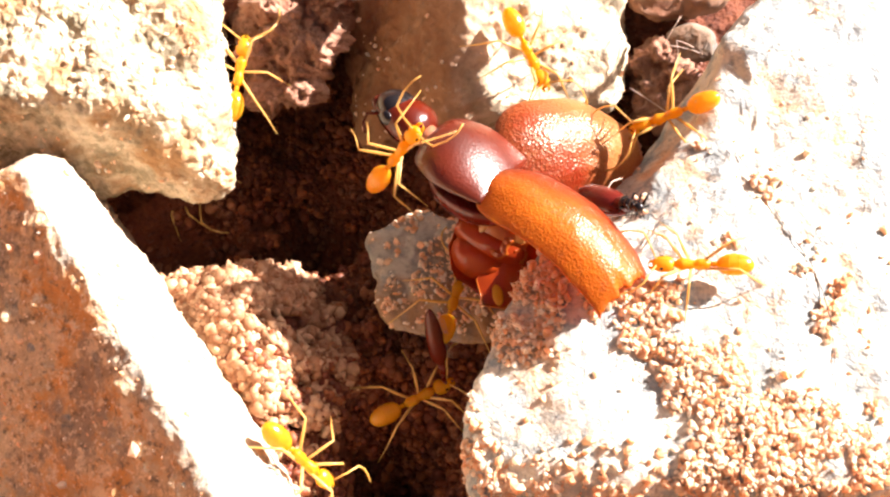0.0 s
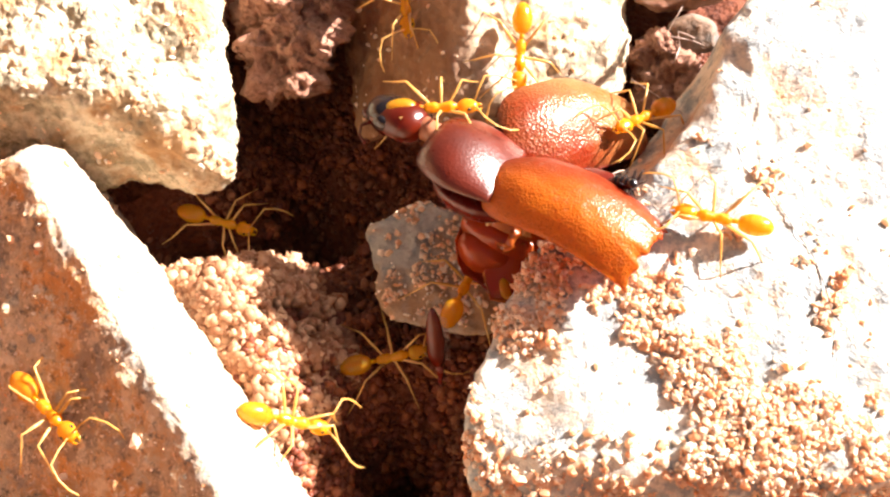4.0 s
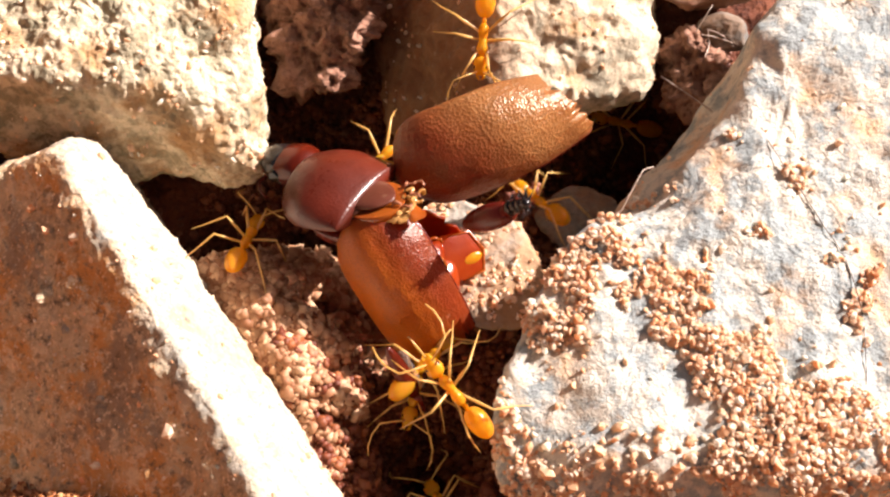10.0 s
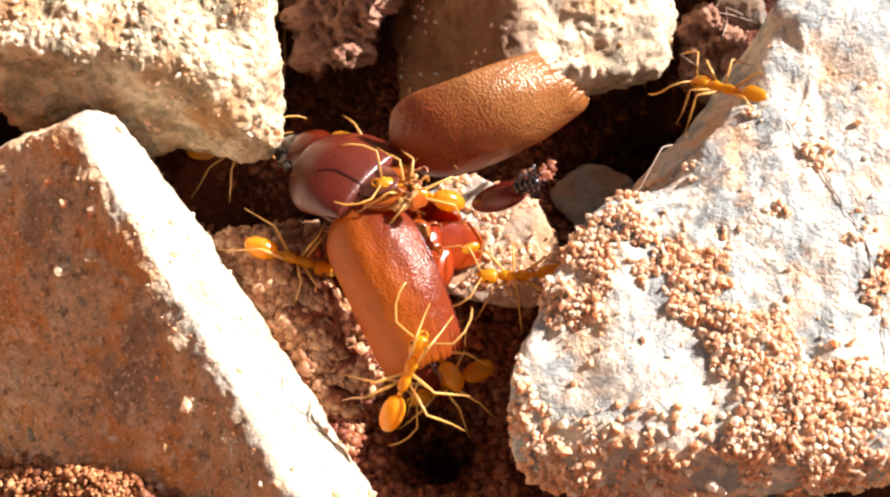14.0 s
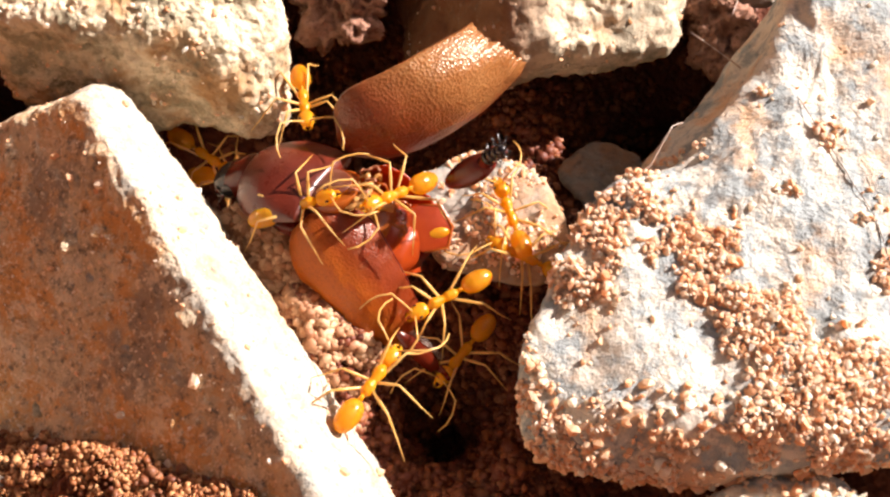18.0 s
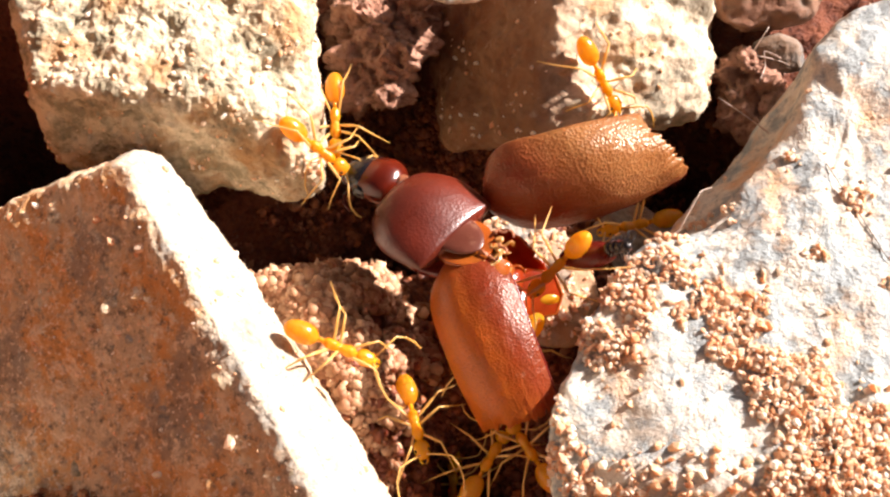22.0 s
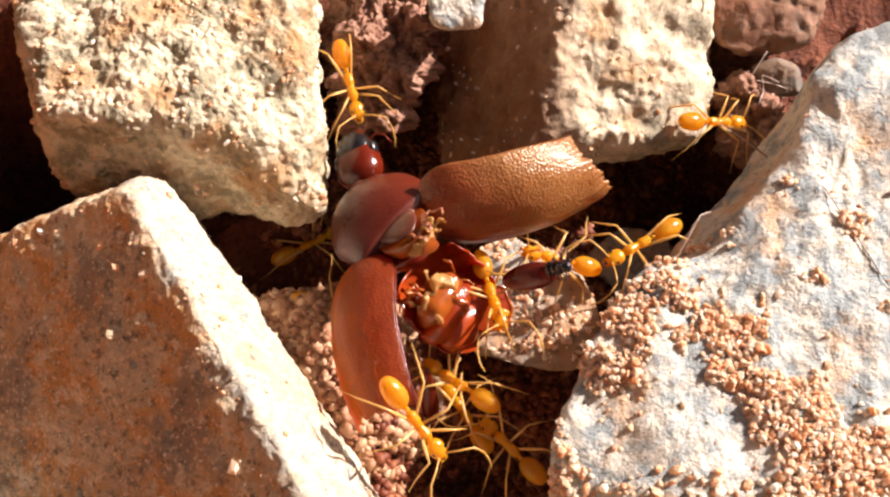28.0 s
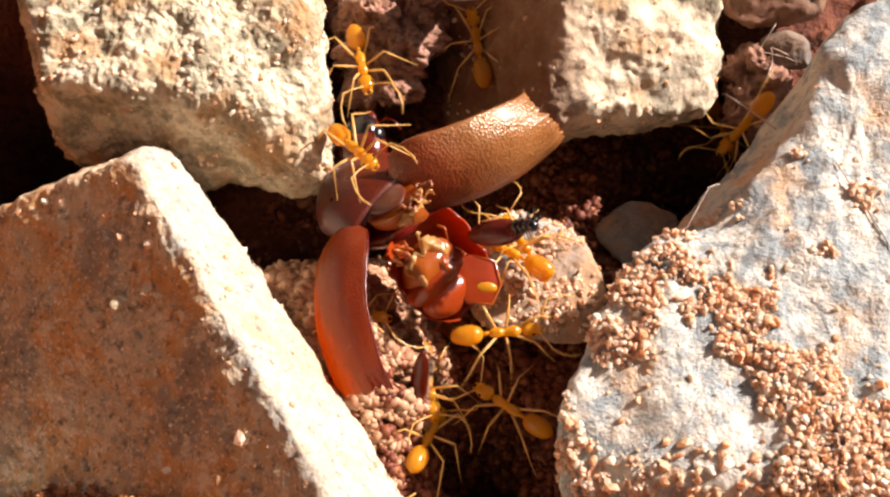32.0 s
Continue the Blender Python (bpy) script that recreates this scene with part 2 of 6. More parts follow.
STONE_TAN = stone_material("tan_stone", (0.54, 0.47, 0.365), (0.35, 0.355, 0.32), (0.54, 0.38, 0.23), 0.53, 0.64, 0.46, 0.57, speck=0.85, light_split=(0.85, 0.53, -11.2), grit=0.15, relief=0.38)
STONE_GREY = stone_material("blue_grey_stone", (0.40, 0.36, 0.30), (0.22, 0.23, 0.22), (0.40, 0.24, 0.13), 0.48, 0.62, speck=0.5)
STONE_BROWN = stone_material("brown_stone", (0.24, 0.125, 0.075), (0.15, 0.10, 0.07), (0.22, 0.085, 0.04), 0.45, 0.62)
STONE_DARK = stone_material("dark_grey_stone", (0.21, 0.175, 0.14), (0.13, 0.125, 0.115), (0.24, 0.13, 0.07), 0.46, 0.60, speck=0.5)
SOIL = soil_material("red_sandy_soil", (0.115, 0.025, 0.007), (0.18, 0.050, 0.017), (0.032, 0.006, 0.002), bounce_tone=(0.34, 0.14, 0.05))
SOIL_PINK = soil_material("pinkish_crumbly_soil", (0.33, 0.155, 0.095), (0.42, 0.23, 0.155), (0.12, 0.045, 0.025))
GRAINS = grain_material("orange_sand_grains", (0.93, 0.55, 0.30), (0.95, 0.70, 0.47), (0.97, 0.85, 0.70), clear=0.45)
# crumbs darkened too: the gap's shade is put into their colour
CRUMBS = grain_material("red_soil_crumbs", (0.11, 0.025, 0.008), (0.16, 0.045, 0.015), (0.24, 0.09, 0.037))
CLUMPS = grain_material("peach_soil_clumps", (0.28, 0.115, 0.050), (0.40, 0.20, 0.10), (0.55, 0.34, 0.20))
# red soil whose tone is lowered to carry the crevice floor's shade
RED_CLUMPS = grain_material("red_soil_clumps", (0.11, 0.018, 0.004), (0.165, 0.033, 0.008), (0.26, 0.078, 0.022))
ORANGE_CLUMPS = grain_material("orange_soil_crumbs", (0.22, 0.060, 0.015), (0.31, 0.11, 0.032), (0.46, 0.23, 0.095))
SHELL = shell_material("dark_brown_shell", (0.062, 0.008, 0.003), (0.125, 0.015, 0.005), 0.0, pits=7500, rough=0.30, dust=0.02, pit_mm=0.012, wrinkle=0.25, coat=0.25, coat_rough=0.34, ior=1.52)
DUSTY_SHELL = shell_material("dusty_mauve_shell", (0.085, 0.020, 0.011), (0.15, 0.045, 0.026), 0.0, rough=0.32, dust=0.3, pit_mm=0.006, coat=0.1, ior=1.5)
PINK_SKIN = shell_material("pinkish_skin", (0.42, 0.15, 0.08), (0.58, 0.26, 0.13), 0.3, rough=0.3, dust=0.2)
RED_AMBER = shell_material("red_amber_shell", (0.26, 0.026, 0.006), (0.58, 0.085, 0.011), 0.45, pits=14000, rough=0.16, dust=0.05, pit_mm=0.006, coat=0.5, ior=1.55)
ELYTRA = shell_material("golden_brown_wing_case", (0.28, 0.115, 0.032), (0.42, 0.20, 0.064), 0.34, pits=7600, rough=0.31, dust=0.12, pit_mm=0.036, wrinkle=0.25, coat=0.3, coat_rough=0.3, ior=1.7, pale=(0.30, 0.020, 0.002), glow_along=(-1.0, -0.7, -5.2, 3.0), tint=(1.0, 0.92, 0.74), streaks=0.25)
ELYTRA_WORN = shell_material("dusty_red_wing_case", (0.20, 0.036, 0.009), (0.32, 0.066, 0.016), 0.48, pits=8500, rough=0.32, dust=0.40, pit_mm=0.024, wrinkle=0.4, coat=0.2, coat_rough=0.34, ior=1.55, pale=(0.70, 0.19, 0.012), glow_along=(0.15, -1.0, -0.1, 2.0), tint=(1.0, 0.92, 0.84), streaks=0.14)
HEAD_RED = shell_material("red_brown_head", (0.08, 0.008, 0.003), (0.20, 0.018, 0.004), 0.28, pits=15000, rough=0.18, dust=0.04, pit_mm=0.006, coat=0.3)
AMBER = shell_material("amber_flesh", (0.34, 0.065, 0.010), (0.58, 0.16, 0.020), 0.42, rough=0.17, dust=0.15, pit_mm=0.008, coat=0.5, ior=1.6)
PALE_FLESH = shell_material("pale_torn_membrane", (0.56, 0.27, 0.075), (0.74, 0.43, 0.15), 0.42, rough=0.2, coat=0.5, dust=0.1)
BLACK = shell_material("black_shiny_eye", (0.006, 0.005, 0.006), (0.012, 0.009, 0.01), 0.0, pits=20000, rough=0.18, dust=0.02, pit_mm=0.003)
DARK_LEG = shell_material("dark_maroon_leg", (0.10, 0.008, 0.005), (0.22, 0.018, 0.009), 0.15, rough=0.26, dust=0.05, pit_mm=0.01)
ANT = shell_material("amber_yellow_ant", (0.70, 0.32, 0.016), (0.92, 0.52, 0.036), 0.52, pits=26000, rough=0.2, dust=0.0, pit_mm=0.003, waxy=0.5)
ANT_BELLY = shell_material("honey_yellow_belly", (0.66, 0.31, 0.018), (0.92, 0.52, 0.05), 0.58, pits=26000, rough=0.10, dust=0.0, pit_mm=0.002, waxy=0.6, coat=0.8)
ANT_LEG = shell_material("straw_yellow_leg", (0.72, 0.42, 0.10), (0.88, 0.60, 0.22), 0.40, pits=26000, rough=0.3, dust=0.0, pit_mm=0.002)
HAIR = shell_material("fine_pale_hair", (0.55, 0.42, 0.34), (0.62, 0.5, 0.42), 0.3, rough=0.35, dust=0.0)
HAIR_DARK = shell_material("fine_dark_hair", (0.12, 0.08, 0.06), (0.2, 0.14, 0.1), 0.1, rough=0.35, dust=0.0)


# ---- building helpers ----
def link_mesh(name, verts, faces, material, smooth=True):
    mesh = bpy.data.meshes.new(name)
    mesh.from_pydata([tuple(v) for v in verts], [], [tuple(f) for f in faces])
    mesh.polygons.foreach_set("use_smooth", [smooth] * len(mesh.polygons))
    mesh.materials.append(material)
    mesh.update()
    return mesh


def part(name, bm, material, parent, label="", smooth=True):
    """Links a bmesh as one mesh object under a thing or a part."""
    mesh = bpy.data.meshes.new(name)
    bm.to_mesh(mesh)
    bm.free()
    mesh.polygons.foreach_set("use_smooth", [smooth] * len(mesh.polygons))
    mesh.materials.append(material)
    ob = new(name, mesh)
    ob.parent = parent
    return tagged(ob, label)


def ball(level):
    """Vertices and faces of a round of unit size."""
    bm = bmesh.new()
    bmesh.ops.create_icosphere(bm, subdivisions=level, radius=1.0)
    bm.verts.ensure_lookup_table()
    verts = np.array([v.co[:] for v in bm.verts])
    faces = np.array([[v.index for v in f.verts] for f in bm.faces])
    bm.free()
    return verts, faces


BALLS = {level: ball(level) for level in (1, 2, 4, 6, 7, 8)}


def hull_planes(corners):
    bm = bmesh.new()
    for c in corners:
        bm.verts.new(c)
    bmesh.ops.convex_hull(bm, input=bm.verts[:])
    middle = sum((Vector(c) for c in corners), Vector()) / len(corners)
    planes = []
    for f in bm.faces:
        n = f.normal.copy()
        d = n.dot(f.verts[0].co - middle)
        if d < 0:
            n, d = -n, -d
        if d > 0.05:
            planes.append((n.x, n.y, n.z, d))
    bm.free()
    return middle, np.array(planes)


def crack_gap(p, line):
    """How far p is from a broken line."""
    least = 9.0
    for a, b in zip(line, line[1:]):
        a, b = Vector(a), Vector(b)
        u = max(0.0, min(1.0, (p - a).dot(b - a) / (b - a).length_squared))
        least = min(least, (a.lerp(b, u) - p).length)
    return least


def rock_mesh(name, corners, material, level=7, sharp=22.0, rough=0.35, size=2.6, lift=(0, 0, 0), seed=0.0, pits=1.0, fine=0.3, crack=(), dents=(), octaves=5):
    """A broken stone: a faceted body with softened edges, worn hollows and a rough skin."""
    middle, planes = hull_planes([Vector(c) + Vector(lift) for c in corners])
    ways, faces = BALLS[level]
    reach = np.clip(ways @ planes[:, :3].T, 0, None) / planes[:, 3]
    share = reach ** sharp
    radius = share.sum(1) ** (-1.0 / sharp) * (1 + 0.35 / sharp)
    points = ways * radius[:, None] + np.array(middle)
    outward = (share / share.sum(1, keepdims=True)) @ planes[:, :3]
    outward /= np.linalg.norm(outward, axis=1, keepdims=True)
    verts = []
    for p, w in zip(points, outward):
        at = Vector(p) + Vector((seed, seed * 0.7, 0))
        n = noise.fractal(at / size, 0.9, 2.1, octaves) * rough
        n += (noise.fractal(at / 0.75, 0.7, 2.1, 4) - max(0.0, noise.noise(at / 0.5)) * pits) * rough * fine
        if crack:
            n -= 0.5 * max(0.0, 1 - crack_gap(Vector(p), crack) / 0.16)
        place = Vector(p) + Vector(w) * n
        for centre, r, push in dents:
            place += Vector(push) * math.exp(-((Vector(p) - Vector(centre)).length / r) ** 2)
        verts.append(place * MM)
    return link_mesh(name, verts, faces, material)


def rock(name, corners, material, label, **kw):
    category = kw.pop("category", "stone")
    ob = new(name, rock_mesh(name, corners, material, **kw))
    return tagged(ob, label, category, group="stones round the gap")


def scatter(points, sizes, level, seed, squash=0.42):
    """Many small uneven grains in one mesh: vertices and faces."""
    rng = np.random.default_rng(seed)
    verts, faces = BALLS[level]
    n, k = len(points), len(verts)
    lump = 1 + rng.normal(0, 0.22 if level == 1 else 0.14, (n, k, 1))
    shape = 1 + rng.uniform(-squash, squash, (n, 1, 3))
    turn = rng.normal(size=(n, 4))
    turn /= np.linalg.norm(turn, axis=1, keepdims=True)
    a, b, c, d = turn.T
    rot = np.stack([1 - 2 * (c * c + d * d), 2 * (b * c - a * d), 2 * (b * d + a * c), 2 * (b * c + a * d), 1 - 2 * (b * b + d * d), 2 * (c * d - a * b),
                    2 * (b * d - a * c), 2 * (c * d + a * b), 1 - 2 * (b * b + c * c)], 1).reshape(n, 3, 3)
    all_verts = np.einsum("nij,nkj->nki", rot, verts[None] * lump * shape) * np.asarray(sizes)[:, None, None] + np.asarray(points)[:, None]
    all_faces = faces[None] + (np.arange(n) * k)[:, None, None]
    return all_verts.reshape(-1, 3), all_faces.reshape(-1, 3)


def grains_on(host, count, low, high, seed, cover, size=2.2, upright=0.1, name="sand_grains", label="", material=None, area=None, level=1, patches=(), loose=0.02, heap=0.0):
    """Loose grains that cling to a stone in patches, heaped up where the patches are thick."""
    rng = np.random.default_rng(seed)
    polygons = host.data.polygons
    n = len(polygons)
    centres, normals, areas = np.empty(n * 3), np.empty(n * 3), np.empty(n)
    polygons.foreach_get("center", centres)
    polygons.foreach_get("normal", normals)
    polygons.foreach_get("area", areas)
    centres, normals = centres.reshape(-1, 3) / MM, normals.reshape(-1, 3)
    fit_for = np.nonzero((normals[:, 2] >= upright) & (centres[:, 2] >= -1))[0]
    share = areas[fit_for] / areas[fit_for].sum()
    spots, sizes = [], []
    for f in rng.choice(fit_for, count * 14, p=share):
        if len(spots) >= count:
            break
        c, way = Vector(centres[f]), Vector(normals[f])
        if area and not area(c):
            continue
        thick = noise.fractal((c + Vector((seed, 0, 0))) / size, 0.9, 2.0, 3)
        thick += sum(1.0 * math.exp(-((c.x - px) ** 2 + (c.y - py) ** 2) / (pr * pr)) for px, py, pr in patches)
        thick += 0.45 * noise.noise(c / 0.42 + Vector((0, seed, 0))) - cover
        if thick < rng.normal(0, 0.05) and rng.random() > loose:
            continue
        r = low + (high - low) * rng.random() ** 2.2
        spots.append(c + way * (r * 0.2 + heap * min(0.7, max(0.0, thick)) * rng.random()))
        sizes.append(r)
    verts, faces = scatter(np.array(spots) * MM, np.array(sizes) * MM, level, seed)
    return tagged(new(name, link_mesh(name, verts, faces, material or GRAINS, smooth=False)), label, "sand", kind="stuff")


# ---- ground: one crumbly sheet with hollows under the stones ----
HOLLOWS = [(-6.5, -2.0, 4, 3.4), (-8.6, 0.4, 2.4, 3), (-4.0, -5.6, 3.2, 3), (-4.7, -0.5, 2.2, 1.6), (-2.4, -7.8, 2.4, 1.6), (-7.6, 3.1, 2.5, -16), (-9.7, 3.8, 2, -8), (-2.7, 6.0, 3, -10), (1.7, -8.6, 2.4, -9), (2.1, -13.0, 4, 0.6), (13.4, 6.3, 4.2, -11), (10.2, 2.3, 3, 0.4), (-17.6, -12.6, 4.2, 2.9), (-11.7, -14.4, 4.8, 6.9), (-5.6, -16.8, 4.2, 8.6), (-3.7, 12.4, 4, -5), (-24.9, 11.7, 5, -13), (-21.5, 5.3, 2.5, -8), (1.9, 6.3, 3, -3.5), (10.1, -14.2, 3, -3.5), (24.7, 13.5, 6, -1), (7.1, -2.0, 4, 1.4)]
SHELF = [h for h in HOLLOWS[:4]] + [HOLLOWS[0]]
FLOOR = [(-2.8, 7.3, 3.5, 0), (1.7, -7.8, 3.5, 0), (-0.1, -5.3, 3, 0), (13.9, 7.6, 4.2, 0), (6.4, 6.6, 3, 0), (-1.7, -9.2, 3, 0), (2.2, -10.8, 3.5, 0), (-3.8, 13.2, 3, 0)]


def ground_height(x, y):
    z = sum(h * math.exp(-((x - cx) ** 2 + (y - cy) ** 2) / (r * r)) for cx, cy, r, h in HOLLOWS)
    # unseen bank added all round to bounce warm light and cover low sky
    far = min(1.0, max(0.0, (math.hypot(x, y + 2) - 45) / 110))
    bounce_bank = far * far * (3 - 2 * far)
    return (z - 2.6) * (1 - bounce_bank) + bounce_bank * 72.0


def build_ground():
    fine_x = np.arange(-26, 30, 0.17)
    fine_y = np.arange(-20, 20, 0.17)
    out = np.array([2, 5, 9, 14, 20, 28, 38, 50, 65, 82, 100, 120, 150, 220, 400])
    xs = np.concatenate([fine_x[0] - out[::-1], fine_x, fine_x[-1] + out])
    ys = np.concatenate([fine_y[0] - out[::-1], fine_y, fine_y[-1] + out])
    verts = []
    for y in ys:
        for x in xs:
            z = ground_height(x, y)
            p = Vector((x, y, z))
            z += noise.fractal(p / 2.2, 0.9, 2.0, 3) * 0.55 + abs(noise.noise(p / 0.55)) * 0.35 + noise.noise(p / 0.27) * 0.14
            verts.append((x * MM, y * MM, z * MM))
    nx, ny = len(xs), len(ys)
    i = np.arange(nx - 1)[None] + (np.arange(ny - 1) * nx)[:, None]
    faces = np.stack([i, i + 1, i + nx + 1, i + nx], -1).reshape(-1, 4)
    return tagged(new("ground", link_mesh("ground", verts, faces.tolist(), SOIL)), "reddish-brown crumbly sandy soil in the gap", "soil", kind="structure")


ground = build_ground()


def build_crumbs():
    rng = np.random.default_rng(5)
    spots, sizes = [], []
    while len(spots) < 19000:
        x, y = rng.uniform(-22, 19), rng.uniform(-18, 15)
        n = noise.fractal(Vector((x, y, 3.3)) / 2.5, 0.9, 2.0, 3)
        if n < rng.normal(-0.05, 0.2):
            continue
        r = 0.08 + 0.25 * rng.random() ** 2.4
        spots.append((x, y, ground_height(x, y) + noise.fractal(Vector((x, y, 0)) / 2.2, 0.9, 2.0, 3) * 0.5 + 0.18))
        sizes.append(r)
    verts, faces = scatter(np.array(spots) * MM, np.array(sizes) * MM, 1, 6)
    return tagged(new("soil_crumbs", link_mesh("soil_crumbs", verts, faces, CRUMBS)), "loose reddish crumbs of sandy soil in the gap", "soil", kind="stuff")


build_crumbs()


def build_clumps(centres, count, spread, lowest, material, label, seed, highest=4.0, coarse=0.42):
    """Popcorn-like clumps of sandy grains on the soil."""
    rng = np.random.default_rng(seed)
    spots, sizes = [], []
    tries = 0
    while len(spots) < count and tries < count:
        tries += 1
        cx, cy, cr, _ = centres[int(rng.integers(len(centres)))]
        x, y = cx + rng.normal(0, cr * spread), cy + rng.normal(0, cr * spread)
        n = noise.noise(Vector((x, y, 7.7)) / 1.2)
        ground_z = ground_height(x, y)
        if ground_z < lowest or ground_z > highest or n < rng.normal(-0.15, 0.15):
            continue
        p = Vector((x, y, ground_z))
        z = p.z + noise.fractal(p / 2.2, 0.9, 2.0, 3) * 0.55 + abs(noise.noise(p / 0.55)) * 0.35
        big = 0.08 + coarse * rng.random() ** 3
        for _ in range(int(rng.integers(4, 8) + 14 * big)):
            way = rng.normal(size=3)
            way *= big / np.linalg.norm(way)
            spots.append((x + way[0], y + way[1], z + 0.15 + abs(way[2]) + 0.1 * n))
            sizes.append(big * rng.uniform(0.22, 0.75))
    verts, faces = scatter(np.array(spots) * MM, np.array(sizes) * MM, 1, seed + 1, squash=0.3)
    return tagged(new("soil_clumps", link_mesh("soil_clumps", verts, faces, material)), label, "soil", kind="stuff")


build_clumps(SHELF, 40000, 0.75, -1.7, CLUMPS, "peach-coloured popcorn-like clumps of sandy soil", 17)
build_clumps(FLOOR, 30000, 0.8, -9.0, RED_CLUMPS, "red crumbly clumps on the crevice floor, darkened for its shade", 27)
build_clumps([(-15.5, -14.0, 3, 0), (-11.5, -14.5, 3, 0), (-8, -16, 3, 0)], 16000, 0.7, -1.0, ORANGE_CLUMPS, "fine orange crumbs of soil heaped against the tan stone", 37, highest=9.0, coarse=0.2)

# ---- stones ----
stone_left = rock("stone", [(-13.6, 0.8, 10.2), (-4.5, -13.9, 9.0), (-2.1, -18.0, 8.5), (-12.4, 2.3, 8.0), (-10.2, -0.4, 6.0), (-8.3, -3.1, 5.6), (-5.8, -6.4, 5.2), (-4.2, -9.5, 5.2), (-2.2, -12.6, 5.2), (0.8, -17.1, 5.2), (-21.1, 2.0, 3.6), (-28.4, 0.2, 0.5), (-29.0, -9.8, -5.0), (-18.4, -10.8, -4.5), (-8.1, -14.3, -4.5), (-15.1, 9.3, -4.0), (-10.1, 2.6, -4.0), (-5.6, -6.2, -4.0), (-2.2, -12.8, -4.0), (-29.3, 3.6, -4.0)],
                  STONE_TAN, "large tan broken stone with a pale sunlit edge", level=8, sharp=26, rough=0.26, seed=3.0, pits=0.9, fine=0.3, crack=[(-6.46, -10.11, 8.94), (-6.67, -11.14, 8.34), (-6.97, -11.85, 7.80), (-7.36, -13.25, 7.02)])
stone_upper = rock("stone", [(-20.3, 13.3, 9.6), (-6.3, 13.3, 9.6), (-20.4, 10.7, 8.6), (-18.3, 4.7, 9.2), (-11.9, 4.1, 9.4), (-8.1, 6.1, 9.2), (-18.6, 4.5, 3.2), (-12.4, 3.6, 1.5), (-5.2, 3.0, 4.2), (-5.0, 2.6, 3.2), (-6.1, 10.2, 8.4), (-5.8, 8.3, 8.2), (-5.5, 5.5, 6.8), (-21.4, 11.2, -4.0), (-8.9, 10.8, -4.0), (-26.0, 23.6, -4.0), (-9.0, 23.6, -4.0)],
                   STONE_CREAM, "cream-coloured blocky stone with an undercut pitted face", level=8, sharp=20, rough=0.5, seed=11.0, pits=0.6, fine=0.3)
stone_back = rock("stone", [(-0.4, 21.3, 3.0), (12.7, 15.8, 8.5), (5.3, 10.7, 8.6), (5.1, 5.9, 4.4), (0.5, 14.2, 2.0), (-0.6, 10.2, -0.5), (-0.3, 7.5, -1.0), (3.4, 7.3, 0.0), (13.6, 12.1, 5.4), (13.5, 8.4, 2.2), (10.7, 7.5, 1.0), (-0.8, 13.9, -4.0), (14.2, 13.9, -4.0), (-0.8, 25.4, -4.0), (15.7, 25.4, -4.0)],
                  STONE_STAIN_AND_SHADE, "rounded cream stone behind the beetle, its shaded side coloured brown", sharp=20, rough=0.45, seed=23.0, pits=0.5, fine=0.25)
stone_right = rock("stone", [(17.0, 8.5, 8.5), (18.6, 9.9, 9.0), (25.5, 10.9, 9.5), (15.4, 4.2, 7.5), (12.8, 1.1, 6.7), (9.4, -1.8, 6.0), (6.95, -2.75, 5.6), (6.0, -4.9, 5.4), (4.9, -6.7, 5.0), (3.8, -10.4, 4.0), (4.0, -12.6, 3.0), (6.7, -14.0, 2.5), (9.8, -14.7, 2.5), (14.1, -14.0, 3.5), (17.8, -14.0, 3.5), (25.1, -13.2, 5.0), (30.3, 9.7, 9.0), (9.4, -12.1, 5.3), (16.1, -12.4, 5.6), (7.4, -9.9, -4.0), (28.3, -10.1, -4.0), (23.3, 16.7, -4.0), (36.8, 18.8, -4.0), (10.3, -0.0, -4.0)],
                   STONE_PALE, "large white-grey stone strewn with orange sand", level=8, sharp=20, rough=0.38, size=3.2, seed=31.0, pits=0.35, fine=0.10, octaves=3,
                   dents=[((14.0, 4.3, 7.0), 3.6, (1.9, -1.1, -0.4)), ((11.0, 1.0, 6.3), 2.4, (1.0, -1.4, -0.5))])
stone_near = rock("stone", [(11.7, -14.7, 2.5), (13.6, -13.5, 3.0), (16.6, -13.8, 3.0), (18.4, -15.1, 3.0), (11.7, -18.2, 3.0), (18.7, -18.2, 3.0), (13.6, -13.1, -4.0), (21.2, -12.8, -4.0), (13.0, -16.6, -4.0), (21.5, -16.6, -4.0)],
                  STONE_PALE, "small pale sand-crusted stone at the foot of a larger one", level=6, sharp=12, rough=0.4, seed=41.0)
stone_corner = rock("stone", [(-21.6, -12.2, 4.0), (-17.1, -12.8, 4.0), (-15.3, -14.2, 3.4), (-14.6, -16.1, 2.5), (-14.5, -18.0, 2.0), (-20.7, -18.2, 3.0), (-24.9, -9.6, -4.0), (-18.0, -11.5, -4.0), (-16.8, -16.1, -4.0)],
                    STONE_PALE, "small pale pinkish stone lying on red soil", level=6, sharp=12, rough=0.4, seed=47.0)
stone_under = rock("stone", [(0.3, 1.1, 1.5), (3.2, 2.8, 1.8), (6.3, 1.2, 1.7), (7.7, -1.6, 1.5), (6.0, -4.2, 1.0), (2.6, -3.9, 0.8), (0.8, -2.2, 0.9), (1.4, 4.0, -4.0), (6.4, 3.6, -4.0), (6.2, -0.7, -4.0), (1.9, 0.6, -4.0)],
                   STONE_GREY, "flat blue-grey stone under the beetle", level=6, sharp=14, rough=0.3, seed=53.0)
